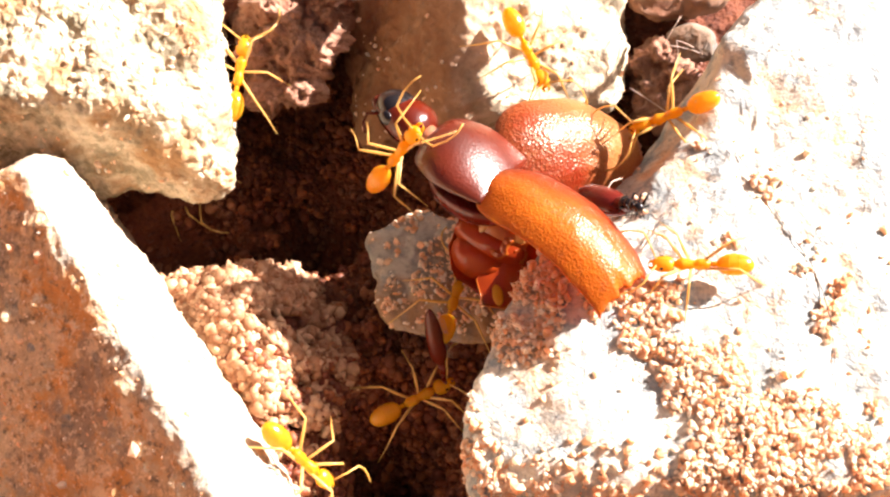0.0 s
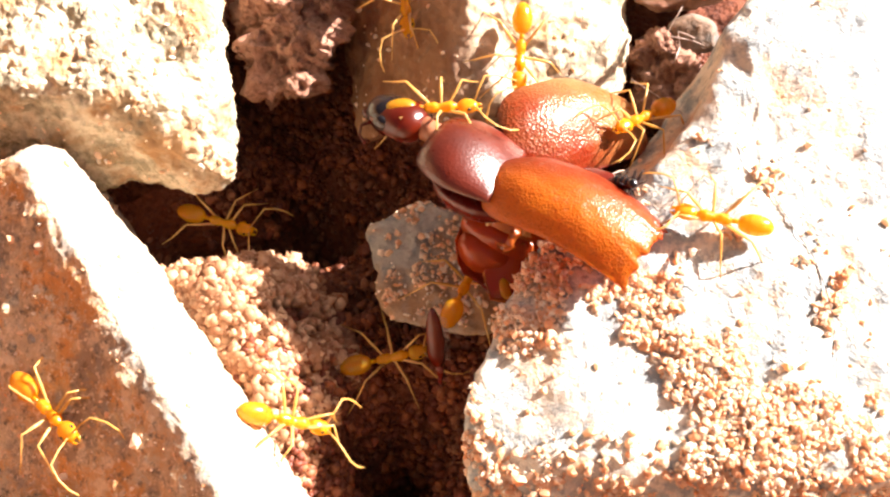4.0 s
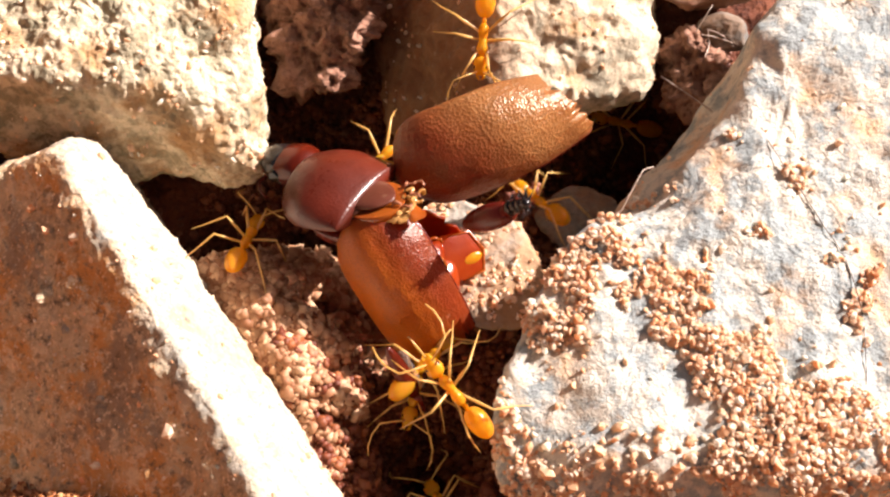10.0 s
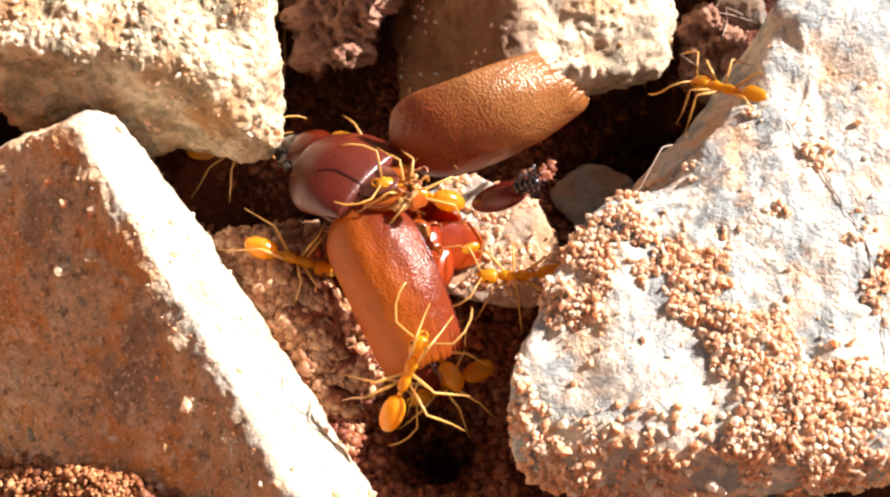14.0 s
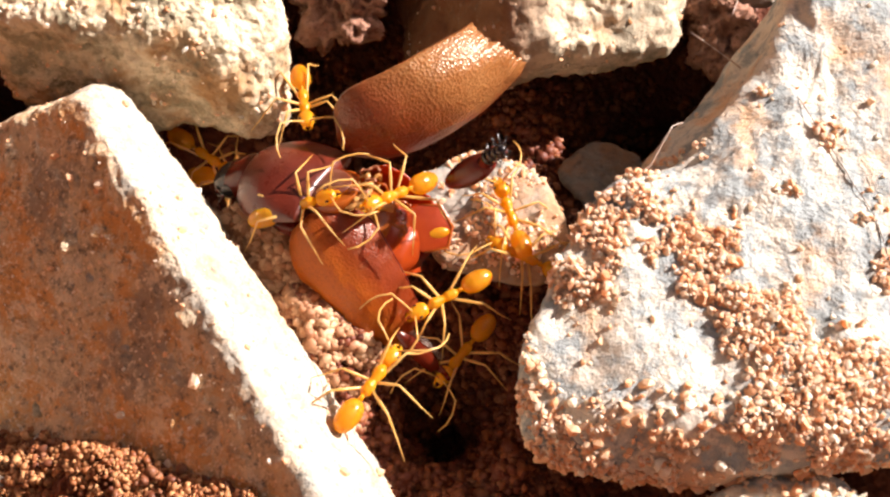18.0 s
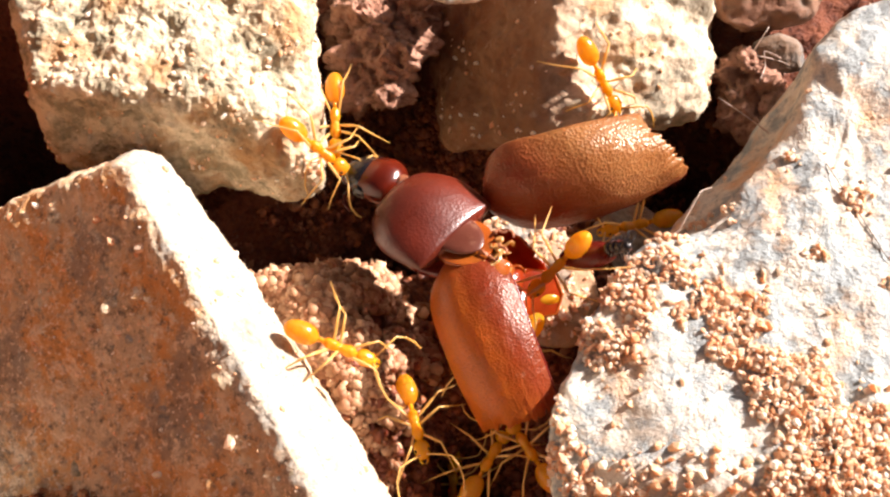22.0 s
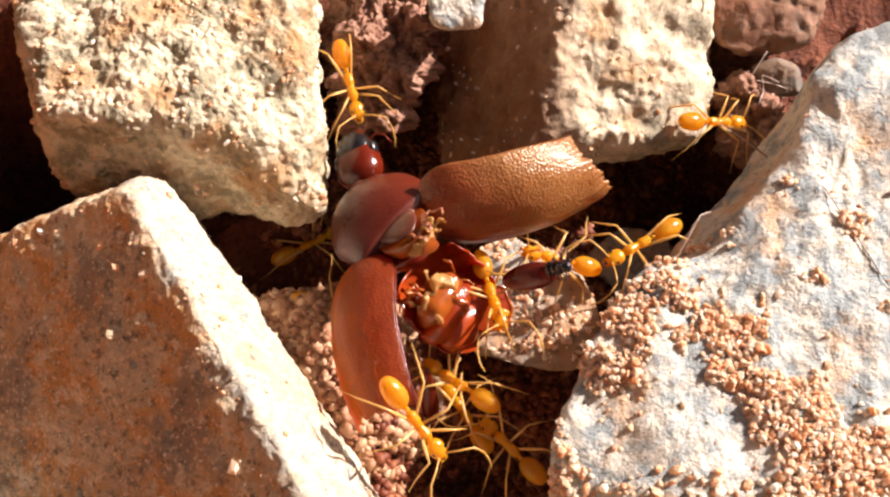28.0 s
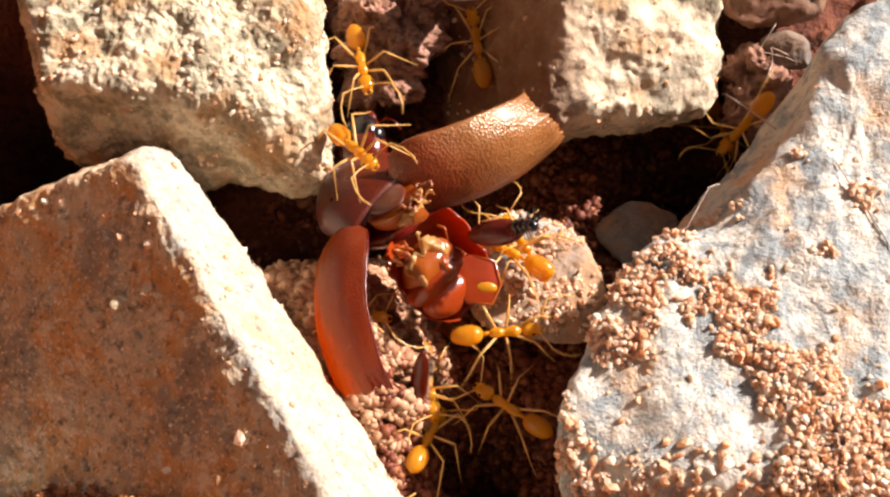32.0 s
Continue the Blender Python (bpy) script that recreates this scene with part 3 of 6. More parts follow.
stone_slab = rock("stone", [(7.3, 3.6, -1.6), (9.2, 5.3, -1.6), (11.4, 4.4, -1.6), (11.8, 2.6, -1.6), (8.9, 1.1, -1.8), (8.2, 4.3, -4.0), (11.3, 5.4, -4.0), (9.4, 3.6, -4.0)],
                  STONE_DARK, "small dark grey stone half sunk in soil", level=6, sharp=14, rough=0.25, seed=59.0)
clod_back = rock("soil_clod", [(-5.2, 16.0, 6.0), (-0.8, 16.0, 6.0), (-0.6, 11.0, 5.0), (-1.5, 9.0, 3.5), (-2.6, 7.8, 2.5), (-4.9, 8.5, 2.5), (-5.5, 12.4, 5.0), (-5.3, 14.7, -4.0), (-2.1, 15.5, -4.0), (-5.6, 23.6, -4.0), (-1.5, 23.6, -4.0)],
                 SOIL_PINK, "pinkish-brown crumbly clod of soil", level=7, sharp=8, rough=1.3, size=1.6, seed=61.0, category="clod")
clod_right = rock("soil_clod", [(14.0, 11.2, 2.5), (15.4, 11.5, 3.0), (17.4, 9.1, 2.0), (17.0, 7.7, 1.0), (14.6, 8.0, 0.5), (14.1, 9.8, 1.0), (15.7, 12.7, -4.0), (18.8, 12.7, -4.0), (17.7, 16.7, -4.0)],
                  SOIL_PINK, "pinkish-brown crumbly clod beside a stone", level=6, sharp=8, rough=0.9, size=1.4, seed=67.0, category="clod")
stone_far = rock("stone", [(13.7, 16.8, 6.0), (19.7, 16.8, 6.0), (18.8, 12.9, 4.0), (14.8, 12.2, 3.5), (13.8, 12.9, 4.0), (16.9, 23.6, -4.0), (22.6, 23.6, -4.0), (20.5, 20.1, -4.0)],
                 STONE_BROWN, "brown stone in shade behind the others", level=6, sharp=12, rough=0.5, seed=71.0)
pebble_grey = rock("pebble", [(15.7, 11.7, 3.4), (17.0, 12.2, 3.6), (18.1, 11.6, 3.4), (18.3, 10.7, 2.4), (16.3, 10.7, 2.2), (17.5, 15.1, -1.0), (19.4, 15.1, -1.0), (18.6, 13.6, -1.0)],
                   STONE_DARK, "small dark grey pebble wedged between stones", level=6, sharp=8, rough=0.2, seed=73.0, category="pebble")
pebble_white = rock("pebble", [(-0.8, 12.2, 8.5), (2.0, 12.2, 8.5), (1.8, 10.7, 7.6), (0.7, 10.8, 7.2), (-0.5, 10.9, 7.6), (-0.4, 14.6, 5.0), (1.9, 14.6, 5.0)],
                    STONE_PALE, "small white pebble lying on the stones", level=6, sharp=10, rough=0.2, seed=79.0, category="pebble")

grains_on(stone_right, 7000, 0.055, 0.18, 3, 0.98, size=1.2, heap=0.35, patches=[(6.9, -3.4, 1.0), (8.2, -2.4, 1.0), (10.0, -1.4, 1.1), (6.0, -5.4, 0.9), (12.0, 0.2, 0.9), (12.0, -5.9, 1.6), (13.1, -4.2, 1.5), (11.1, -4.6, 1.2), (9.9, -3.2, 1.4), (7.9, -4.9, 1.8), (6.6, -6.8, 1.2), (14.5, -8.7, 1.6), (15.4, -10.2, 2.0), (15.9, -11.9, 2.2), (13.7, -12.1, 1.4), (17.4, -9.2, 1.2), (17.3, -12.4, 1.6), (5.2, -10.0, 1.4), (5.5, -12.0, 1.6), (7.6, -13.2, 1.6), (10.1, -13.4, 1.6), (13.0, -7.4, 1.2), (15.1, -7.3, 1.1), (19.7, -5.4, 1.9), (19.6, -11.1, 2.2), (18.2, -0.1, 0.9), (15.2, 2.5, 0.9), (16.0, -2.4, 0.8)], loose=0.004, level=1, name="sand_grains", label="orange sand grains stuck on the pale stone in patches")
grains_on(stone_right, 900, 0.08, 0.26, 4, -0.5, upright=-0.7, area=lambda c: c.y < -10.5 and c.z > 0.5, label="orange sand grains along the stone's lower edge")
grains_on(stone_upper, 900, 0.05, 0.17, 5, 0.12, label="sand grains on top of the cream stone")
grains_on(stone_near, 700, 0.07, 0.24, 6, -0.2, label="sand grains crusted on the small stone")
grains_on(stone_left, 1100, 0.025, 0.085, 7, 0.25, upright=-0.2, loose=0.25, label="few sand grains stuck on the tan stone")
grains_on(stone_left, 130, 0.09, 0.24, 27, 2.0, upright=-0.2, loose=0.5, label="scattered coarse sand grains on the tan stone")
grains_on(stone_under, 700, 0.05, 0.18, 8, 0.0, label="sand grains lying on the flat grey stone")
grains_on(stone_back, 350, 0.05, 0.15, 9, 0.12, upright=-0.1, label="sand grains on the rounded stone")


def crumble(clod, count, seed):
    """Loose lumps on a clod, each a part of it."""
    rng = random.Random(seed)
    faces = [f for f in clod.data.polygons if f.normal.z > 0.05 and f.center.z > 0]
    for k in range(count):
        c = rng.choice(faces).center / MM
        r = rng.uniform(0.35, 0.8)
        mesh = rock_mesh("lump", [(c.x + r * rng.uniform(0.6, 1.2) * a, c.y + r * rng.uniform(0.6, 1.2) * b, c.z + r * rng.uniform(0.6, 1.1) * d) for a in (-1, 1) for b in (-1, 1) for d in (-1, 1)],
                         SOIL_PINK, level=4, sharp=5, rough=r * 0.6, size=r, seed=seed + k * 3.0)
        new("lump", mesh).parent = clod


crumble(clod_back, 16, 5)
crumble(clod_right, 9, 8)


# ---- the beetle ----
def lofted(rings, closed=True):
    """A bmesh skinned over rings of equal length; the ends are closed with fans."""
    bm = bmesh.new()
    loops = [[bm.verts.new(Vector(p) * MM) for p in ring] for ring in rings]
    n = len(loops[0])
    for a, b in zip(loops, loops[1:]):
        for i in range(n if closed else n - 1):
            j = (i + 1) % n
            bm.faces.new((a[i], a[j], b[j], b[i]))
    if closed:
        for loop in (loops[0], loops[-1]):
            centre = bm.verts.new(sum((v.co for v in loop), Vector()) / n)
            for i in range(n):
                bm.faces.new((loop[i], loop[(i + 1) % n], centre))
    bmesh.ops.recalc_face_normals(bm, faces=bm.faces)
    return bm


def body_loft(stations, n=28, power=2.0, rough=0.0):
    """stations: x, half width, height above and depth below the middle line."""
    rings = []
    for x, half, top, low in stations:
        ring = []
        for i in range(n):
            a = 2 * math.pi * i / n
            c, s = math.cos(a), math.sin(a)
            y = half * math.copysign(abs(c) ** (2 / power), c)
            z = (top if s > 0 else low) * math.copysign(abs(s) ** (2 / power), s)
            wob = 1 + rough * noise.noise(Vector((x * 3, y * 3, z * 3)))
            ring.append((x, y * wob, z * wob))
        rings.append(ring)
    return lofted(rings)


def smooth_stations(keys, steps=18):
    """Finer stations along a few given ones."""
    keys = np.array(keys, float)
    at = np.linspace(keys[0, 0], keys[-1, 0], steps)
    return [(x, *(np.interp(x, keys[:, 0], keys[:, k]) for k in (1, 2, 3))) for x in at]


def rounded(x0, x1, half, top, low, front=0.5, steps=16, nose=1.0):
    """Stations of an egg from x0 to x1, widest at the share `front` of its length."""
    out = []
    for i in range(steps + 1):
        u = 0.5 - 0.5 * math.cos(math.pi * (0.015 + 0.97 * i / steps))
        v = u / front if u < front else (1 - u) / (1 - front)
        k = math.sqrt(max(0.0, 1 - (1 - v) ** 2)) ** nose
        out.append((x0 + (x1 - x0) * u, half * k, top * k, low * k))
    return out


def tube(bm, points, radii, n=7):
    """A tapered limb through the points, added to bm."""
    points = [Vector(p) for p in points]
    last = None
    for k, (p, r) in enumerate(zip(points, radii)):
        way = (points[min(k + 1, len(points) - 1)] - points[max(k - 1, 0)]).normalized()
        side = way.cross(Vector((0.13, 0.31, 0.94))).normalized()
        over = way.cross(side)
        loop = [bm.verts.new((p + (side * math.cos(a) + over * math.sin(a)) * r) * MM) for a in (2 * math.pi * i / n for i in range(n))]
        if last:
            for i in range(n):
                bm.faces.new((last[i], last[(i + 1) % n], loop[(i + 1) % n], loop[i]))
        else:
            bm.faces.new(loop[::-1])
        last = loop
    bm.faces.new(last)
    return bm


def egg(bm, centre, radii, turn=None, level=2):
    made = bmesh.ops.create_icosphere(bm, subdivisions=level, radius=1.0)
    m = Matrix.Translation(Vector(centre) * MM) @ (turn or Matrix()) @ Matrix.Diagonal((*(Vector(radii) * MM), 1))
    bmesh.ops.transform(bm, matrix=m, verts=made["verts"])
    return bm


def wing_case(side, parent, label, seed, material, long, outer, inner, taper, slant):
    """One horny fore wing, arched across, nearly straight along the seam and torn at the tip. side: +1 where the seam lies at -y."""
    nu, nv = 72, 56

    def place(i, j, shell):
        u, v = i / nu, j / nv
        s = 2 * v - 1
        a = abs(s)
        base = math.sqrt(1 - (1 - min(1.0, 0.10 + u / 0.27)) ** 2)
        frayed = 0.30 * abs(noise.noise(Vector((v * 6.1, seed, 0)))) + 0.38 * abs(noise.noise(Vector((v * 15, seed, 2)))) + 0.2 * abs(noise.noise(Vector((v * 41, seed, 5))))
        x = u * (long - slant * v ** 1.3) - frayed * u ** 9 - 0.55 * (1 - s * s) * (1 - u) ** 3
        narrow = 1 - (taper if s > 0 else 0.10) * max(0.0, (u - 0.45) / 0.55) ** 2
        y = 0.2 + s * (outer if s > 0 else inner) * (0.32 + 0.68 * base) * narrow
        z = 0.55 * (1 - a ** 2.2) * base - (0.75 if s > 0 else 0.18) * a ** 3.2 * base - 0.5 * (1 - base)
        z += 1.15 * math.sin(math.pi * min(1, 0.06 + u * 0.9)) ** 0.9 - 0.8
        # faint lengthwise ribs, uneven dents and a crumpled end
        z += 0.0015 * math.sin(v * 46 + 0.6 * math.sin(u * 5)) * min(1, u * 3) + 0.05 * noise.fractal(Vector((x / 1.5, y / 0.9, seed)), 0.9, 2.0, 3)
        z += 0.22 * max(0.0, u - 0.82) / 0.18 * noise.noise(Vector((x / 0.9, y / 1.1, seed + 4)))
        return Vector((x, side * y, z - 0.10 * shell)) * MM

    bm = bmesh.new()
    grid = {(k, i, j): bm.verts.new(place(i, j, k)) for k in (0, 1) for i in range(nu + 1) for j in range(nv + 1)}
    for k in (0, 1):
        for i in range(nu):
            for j in range(nv):
                bm.faces.new((grid[k, i, j], grid[k, i + 1, j], grid[k, i + 1, j + 1], grid[k, i, j + 1]))
    rim = [(i, 0) for i in range(nu)] + [(nu, j) for j in range(nv)] + [(i, nv) for i in range(nu, 0, -1)] + [(0, j) for j in range(nv, 0, -1)]
    for a, b in zip(rim, rim[1:] + rim[:1]):
        bm.faces.new((grid[(0, *a)], grid[(0, *b)], grid[(1, *b)], grid[(1, *a)]))
    bmesh.ops.recalc_face_normals(bm, faces=bm.faces)
    case = part("wing_case", bm, material, parent, label)
    seam = bmesh.new()
    tube(seam, [place(i, 0, 0.5) / MM for i in range(2, nu + 1, 2)], [0.06] * 36, 6)
    part("seam_edge", seam, DARK_LEG, case, "raised dark seam edge")
    return case


def ribbon(points, width, seed):
    """A curled thin strip of torn skin with some thickness."""
    bm = bmesh.new()
    rings = []
    points = [Vector(p) for p in points]
    n = 4 * (len(points) - 1)
    for k in range(n + 1):
        f = k / 4
        i = min(int(f), len(points) - 2)
        p = points[i].lerp(points[i + 1], f - i) + noise.noise_vector(Vector((f * 1.1, seed, 0))) * 0.22
        way = (points[i + 1] - points[i]).normalized()
        lean = Vector((math.sin(f * 1.7 + seed), math.cos(f * 1.3 + seed), 0.7))
        side = way.cross(lean).normalized() * width * (0.55 + 0.6 * abs(noise.noise(Vector((f * 2.3, seed, 4))))) * (1 - 0.5 * k / n)
        up = way.cross(side).normalized() * 0.035
        rings.append([bm.verts.new((p + side * a + up * b) * MM) for a, b in ((-1, -1), (0, -1.6), (1, -1), (1, 1), (0, 1.6), (-1, 1))])
    for a, b in zip(rings, rings[1:]):
        for i in range(6):
            bm.faces.new((a[i], a[(i + 1) % 6], b[(i + 1) % 6], b[i]))
    bm.faces.new(rings[0][::-1])
    bm.faces.new(rings[-1])
    return bm


def build_beetle():
    beetle = tagged(new("beetle"), "dead brown beetle with spread wing cases and a hollowed body", "beetle")
    # the neck shield: narrow in front, broadest behind the middle, with a sharp hind margin and a thin rim
    shield = []
    for i in range(49):
        u = i / 48
        half = 2.35 + 0.22 * math.sin(math.pi * min(1.0, u * 1.15)) - 0.80 * max(0.0, u - 0.45) ** 1.6 / 0.55 ** 1.6
        nose = math.sqrt(max(0.0, 1 - max(0.0, (u - 0.80) / 0.205) ** 2.4))
        tail = math.sqrt(max(0.0, 1 - max(0.0, (0.06 - u) / 0.062) ** 2))
        k = nose * (0.86 + 0.14 * tail)
        arch = 0.42 + 1.10 * math.sin(math.pi * (0.05 + 0.68 * u))
        shield.append((-0.15 + 3.85 * u, half * (0.55 + 0.45 * nose) * (0.97 + 0.03 * tail), arch * k, 0.40 * k))
    bm = body_loft(shield, 64, 1.9)
    for v in bm.verts:
        # front margin drawn in at the neck, hind margin bowed backwards
        y = v.co.y / MM
        v.co.x += (0.055 * y * y * max(0.0, v.co.x / MM / 3.7) - 0.05 * max(0.0, 1 - v.co.x / MM / 1.5) * (2.2 - 0.4 * y * y)) * MM
    pronotum = part("pronotum", bm, SHELL, beetle, "satin dark red-brown neck shield")
    rim = bmesh.new()
    edge = [(shield[k][0], side_y * shield[k][1] * 0.995, 0.02) for side_y in (-1,) for k in range(1, 46, 3)]
    tube(rim, [(x + 0.055 * y * y * max(0.0, x / 3.7), y, z) for x, y, z in edge], [0.05] * len(edge), 7)
    part("rim", rim, HEAD_RED, pronotum, "thin raised red rim")
    part("mesothorax", body_loft(rounded(-2.0, 0.6, 1.3, 0.02, 1.1, front=0.55), 26, 2.2), AMBER, beetle, "amber-brown middle of the body")
    collar = body_loft(rounded(-0.50, 0.35, 1.30, 0.30, 0.5, front=0.5), 26, 2.2, rough=0.12)
    part("collar", collar, PINK_SKIN, beetle, "pinkish orange skin behind the neck shield")
    plate = body_loft(rounded(-1.55, 0.45, 1.0, 0.24, 0.3, front=0.72, nose=1.2), 28, 2.2)
    bmesh.ops.translate(plate, verts=plate.verts, vec=Vector((-0.1, 0, 0.22)) * MM)
    part("scutellum", plate, DUSTY_SHELL, beetle, "small smooth dusty mauve shield plate")
    for k in range(3):
        ring = body_loft(rounded(-2.2 - 0.45 * k, -1.3 - 0.45 * k, 0.85 - 0.16 * k, 0.10 - 0.03 * k, 0.3, front=0.5), 26, rough=0.35)
        for v in ring.verts:
            v.co += noise.noise_vector(v.co * 1500) * 0.00022 - Vector((0, 0, 0.30 * MM))
        part("back_segment", ring, PALE_FLESH if k < 2 else AMBER, beetle, "thin shiny torn back segment")
    rng = random.Random(12)
    for n in range(9):
        p = Vector((rng.uniform(-2.3, -0.9), rng.uniform(-1.3, 0.9), rng.uniform(-0.3, 0.1)))
        steps = [p]
        for _ in range(3):
            p = p + Vector((rng.uniform(-0.45, 0.05), rng.uniform(-0.35, 0.2), rng.uniform(-0.2, 0.22)))
            steps.append(p)
        part("membrane", ribbon(steps, rng.uniform(0.14, 0.30), n * 2.3 + 40), PALE_FLESH if n % 2 else PINK_SKIN, beetle, "torn pale shred of membrane")
    under = body_loft(rounded(-1.2, 3.2, 1.9, 0.3, 1.3, front=0.5), 22)
    bmesh.ops.translate(under, verts=under.verts, vec=Vector((0, 0, -1.0)) * MM)
    part("breast", under, DARK_LEG, beetle, "dark maroon underside")

    # the head turns on the neck
    shape = []
    for i in range(25):
        u = -math.cos(math.pi * (0.02 + 0.96 * i / 24))
        k = (1 - abs(u) ** 2.4) ** 0.5
        shape.append((0.1 + 1.6 * u, (1.12 - 0.34 * u) * k, (0.88 - 0.26 * u) * k, (0.9 - 0.2 * u) * k))
    head = part("head", body_loft(shape, 34, 2.1), HEAD_RED, beetle, "shiny red-brown head with a black crown")
    crown = bmesh.new()
    egg(crown, (0.52, 0, 0.27), (1.02, 0.94, 0.64), level=4)
    part("crown", crown, BLACK, head, "glossy black crown")
    lip = bmesh.new()
    egg(lip, (1.55, 0, -0.10), (0.34, 0.48, 0.26), level=3)
    part("lip", lip, HEAD_RED, head, "shiny red upper lip")
    for y in (-1, 1):
        eye = bmesh.new()
        egg(eye, (0.30, 0.98 * y, 0.10), (0.42, 0.24, 0.36), level=3)
        part("eye", eye, BLACK, head, "glossy black eye")
    neck = bmesh.new()
    tube(neck, [(-2.3, 0, -0.25), (-1.7, 0, -0.1), (-1.0, 0, 0)], [0.62, 0.5, 0.6], 14)
    part("neck", neck, PINK_SKIN, head, "pinkish neck skin")
    for y in (-0.35, 0.35):
        jaw = bmesh.new()
        tube(jaw, [(1.2, y, -0.1), (1.6, y * 0.9, -0.15), (1.9, y * 0.3, -0.2)], [0.26, 0.17, 0.04], 9)
        part("mandible", jaw, HEAD_RED, head, "short red jaw")
        feeler = bmesh.new()
        tube(feeler, [(0.9, y * 2, -0.1), (1.3, y * 3, -0.3), (1.2, y * 3.8, -0.6), (0.8, y * 4.2, -0.9)], [0.09, 0.06, 0.05, 0.07])
        part("antenna", feeler, HEAD_RED, head)

    case_right = wing_case(1, beetle, "golden brown pitted wing case with a torn tip", 1.7, ELYTRA, 8.9, 2.5, 2.05, 0.42, 1.5)
    case_left = wing_case(-1, beetle, "translucent red-brown wing case, frayed at its end", 6.2, ELYTRA_WORN, 7.5, 2.15, 1.85, 0.10, 0.25)

    # hollow hind body: a torn trough with two glossy lobes at its end
    bm = bmesh.new()
    nu, nv = 24, 30
    bowl = {}
    for shell in (0, 1):
        for i in range(nu + 1):
            for j in range(nv + 1):
                u, a = i / nu, math.pi * (1.0 + 1.0 * j / nv)
                edge = abs(2 * j / nv - 1) ** 6
                ragged = edge * (0.9 * abs(noise.noise(Vector((u * 7, j // 16 * 5.0, 9)))) + 0.5 * abs(noise.noise(Vector((u * 19, j // 16 * 5.0, 3)))))
                k = math.sqrt(max(0.05, 1 - (abs(u - 0.42) / 0.60) ** 2.6))
                r = (2.15 - 0.12 * shell) * k
                ring = 0.05 * math.sin(u * 34)
                bowl[shell, i, j] = bm.verts.new(Vector((u * 4.6, (r + ring) * math.cos(a), (r * 0.85 + ring) * math.sin(a) + 0.3 - ragged)) * MM)
    for shell in (0, 1):
        for i in range(nu):
            for j in range(nv):
                bm.faces.new((bowl[shell, i, j], bowl[shell, i + 1, j], bowl[shell, i + 1, j + 1], bowl[shell, i, j + 1]))
    rim = [(i, 0) for i in range(nu)] + [(nu, j) for j in range(nv)] + [(i, nv) for i in range(nu, 0, -1)] + [(0, j) for j in range(nv, 0, -1)]
    for a, b in zip(rim, rim[1:] + rim[:1]):
        bm.faces.new((bowl[(0, *a)], bowl[(0, *b)], bowl[(1, *b)], bowl[(1, *a)]))
    bmesh.ops.recalc_face_normals(bm, faces=bm.faces)
    abdomen = part("abdomen", bm, RED_AMBER, beetle, "hollow red-amber hind body, torn open")
    # the hind body's glossy end: three overlapping rings, dented and uneven
    for n, (x, wide, tall, material) in enumerate(((1.7, 1.45, 0.90, AMBER), (2.45, 1.62, 1.10, RED_AMBER), (3.25, 1.30, 0.85, RED_AMBER))):
        lobe = bmesh.new()
        egg(lobe, (x, -0.55, -0.10), (1.0, wide, tall), Euler((0.1, 0.12, 0.3)).to_matrix().to_4x4(), 4)
        for v in lobe.verts:
            v.co += noise.noise_vector(v.co * 420 + Vector((n, 0, 0))) * 0.00040 + noise.noise_vector(v.co * 1500) * 0.00008
        part("lobe", lobe, material, abdomen, "glossy dented ring of the hind body")
    for n, (x, y, z, r) in enumerate(((1.5, -0.9, 0.50, 0.62), (2.1, -0.1, 0.62, 0.50), (1.2, 0.0, 0.45, 0.55))):
        filling = bmesh.new()
        egg(filling, (x, y, z), (r * 1.3, r, r * 0.5), level=4)
        for v in filling.verts:
            v.co += noise.noise_vector(v.co * 1300 + Vector((n * 5, 0, 0))) * 0.00038 + noise.noise_vector(v.co * 4000) * 0.00016
        part("flesh", filling, (PALE_FLESH, AMBER)[n % 2], abdomen, "pale yellow torn flesh")
    outline = [(2.1, 0.5), (2.5, 1.5), (3.3, 2.15), (4.3, 1.75), (4.75, 0.9), (4.0, -0.05), (3.0, -0.1)]
    plate = bmesh.new()
    for x, y in outline:
        for z in (-0.35, 0.32):
            plate.verts.new(Vector((x, y, z + 0.2 * (x - 3))) * MM)
    plate.verts.new(Vector((3.3, 1.0, 0.45)) * MM)
    bmesh.ops.convex_hull(plate, input=plate.verts[:])
    bmesh.ops.bevel(plate, geom=plate.edges[:], offset=0.07 * MM, segments=3, affect="EDGES", profile=0.6)
    hip = part("hip_plate", plate, RED_AMBER, abdomen, "glossy red-orange hip plate with a pale rim")
    lip = bmesh.new()
    edge = [Vector((x, y, 0.32 + 0.2 * (x - 3))) for x, y in outline[1:6]]
    tube(lip, edge, [0.03, 0.08, 0.09, 0.08, 0.03], 7)
    part("rim", lip, AMBER, hip, "paler amber rim")
    tongue = bmesh.new()
    egg(tongue, (4.0, 1.1, 0.50), (0.55, 0.26, 0.14), Euler((0, -0.2, 0.9)).to_matrix().to_4x4(), 3)
    part("flap", tongue, ANT, hip, "bright amber flap on the plate")
    rng = random.Random(4)
    for n in range(16):
        x, y = rng.uniform(0.1, 1.9), rng.uniform(-1.5, 0.9)
        p = Vector((x, y, -0.25 + rng.uniform(0, 0.45)))
        steps = [p]
        for _ in range(4):
            p = p + Vector((rng.uniform(-0.1, 0.45), rng.uniform(-0.4, 0.4), rng.uniform(-0.25, 0.3)))
            steps.append(p)
        part("shred", ribbon(steps, rng.uniform(0.08, 0.18), n * 1.7), PALE_FLESH if n % 3 == 0 else AMBER, abdomen, "curled dried shred of skin")

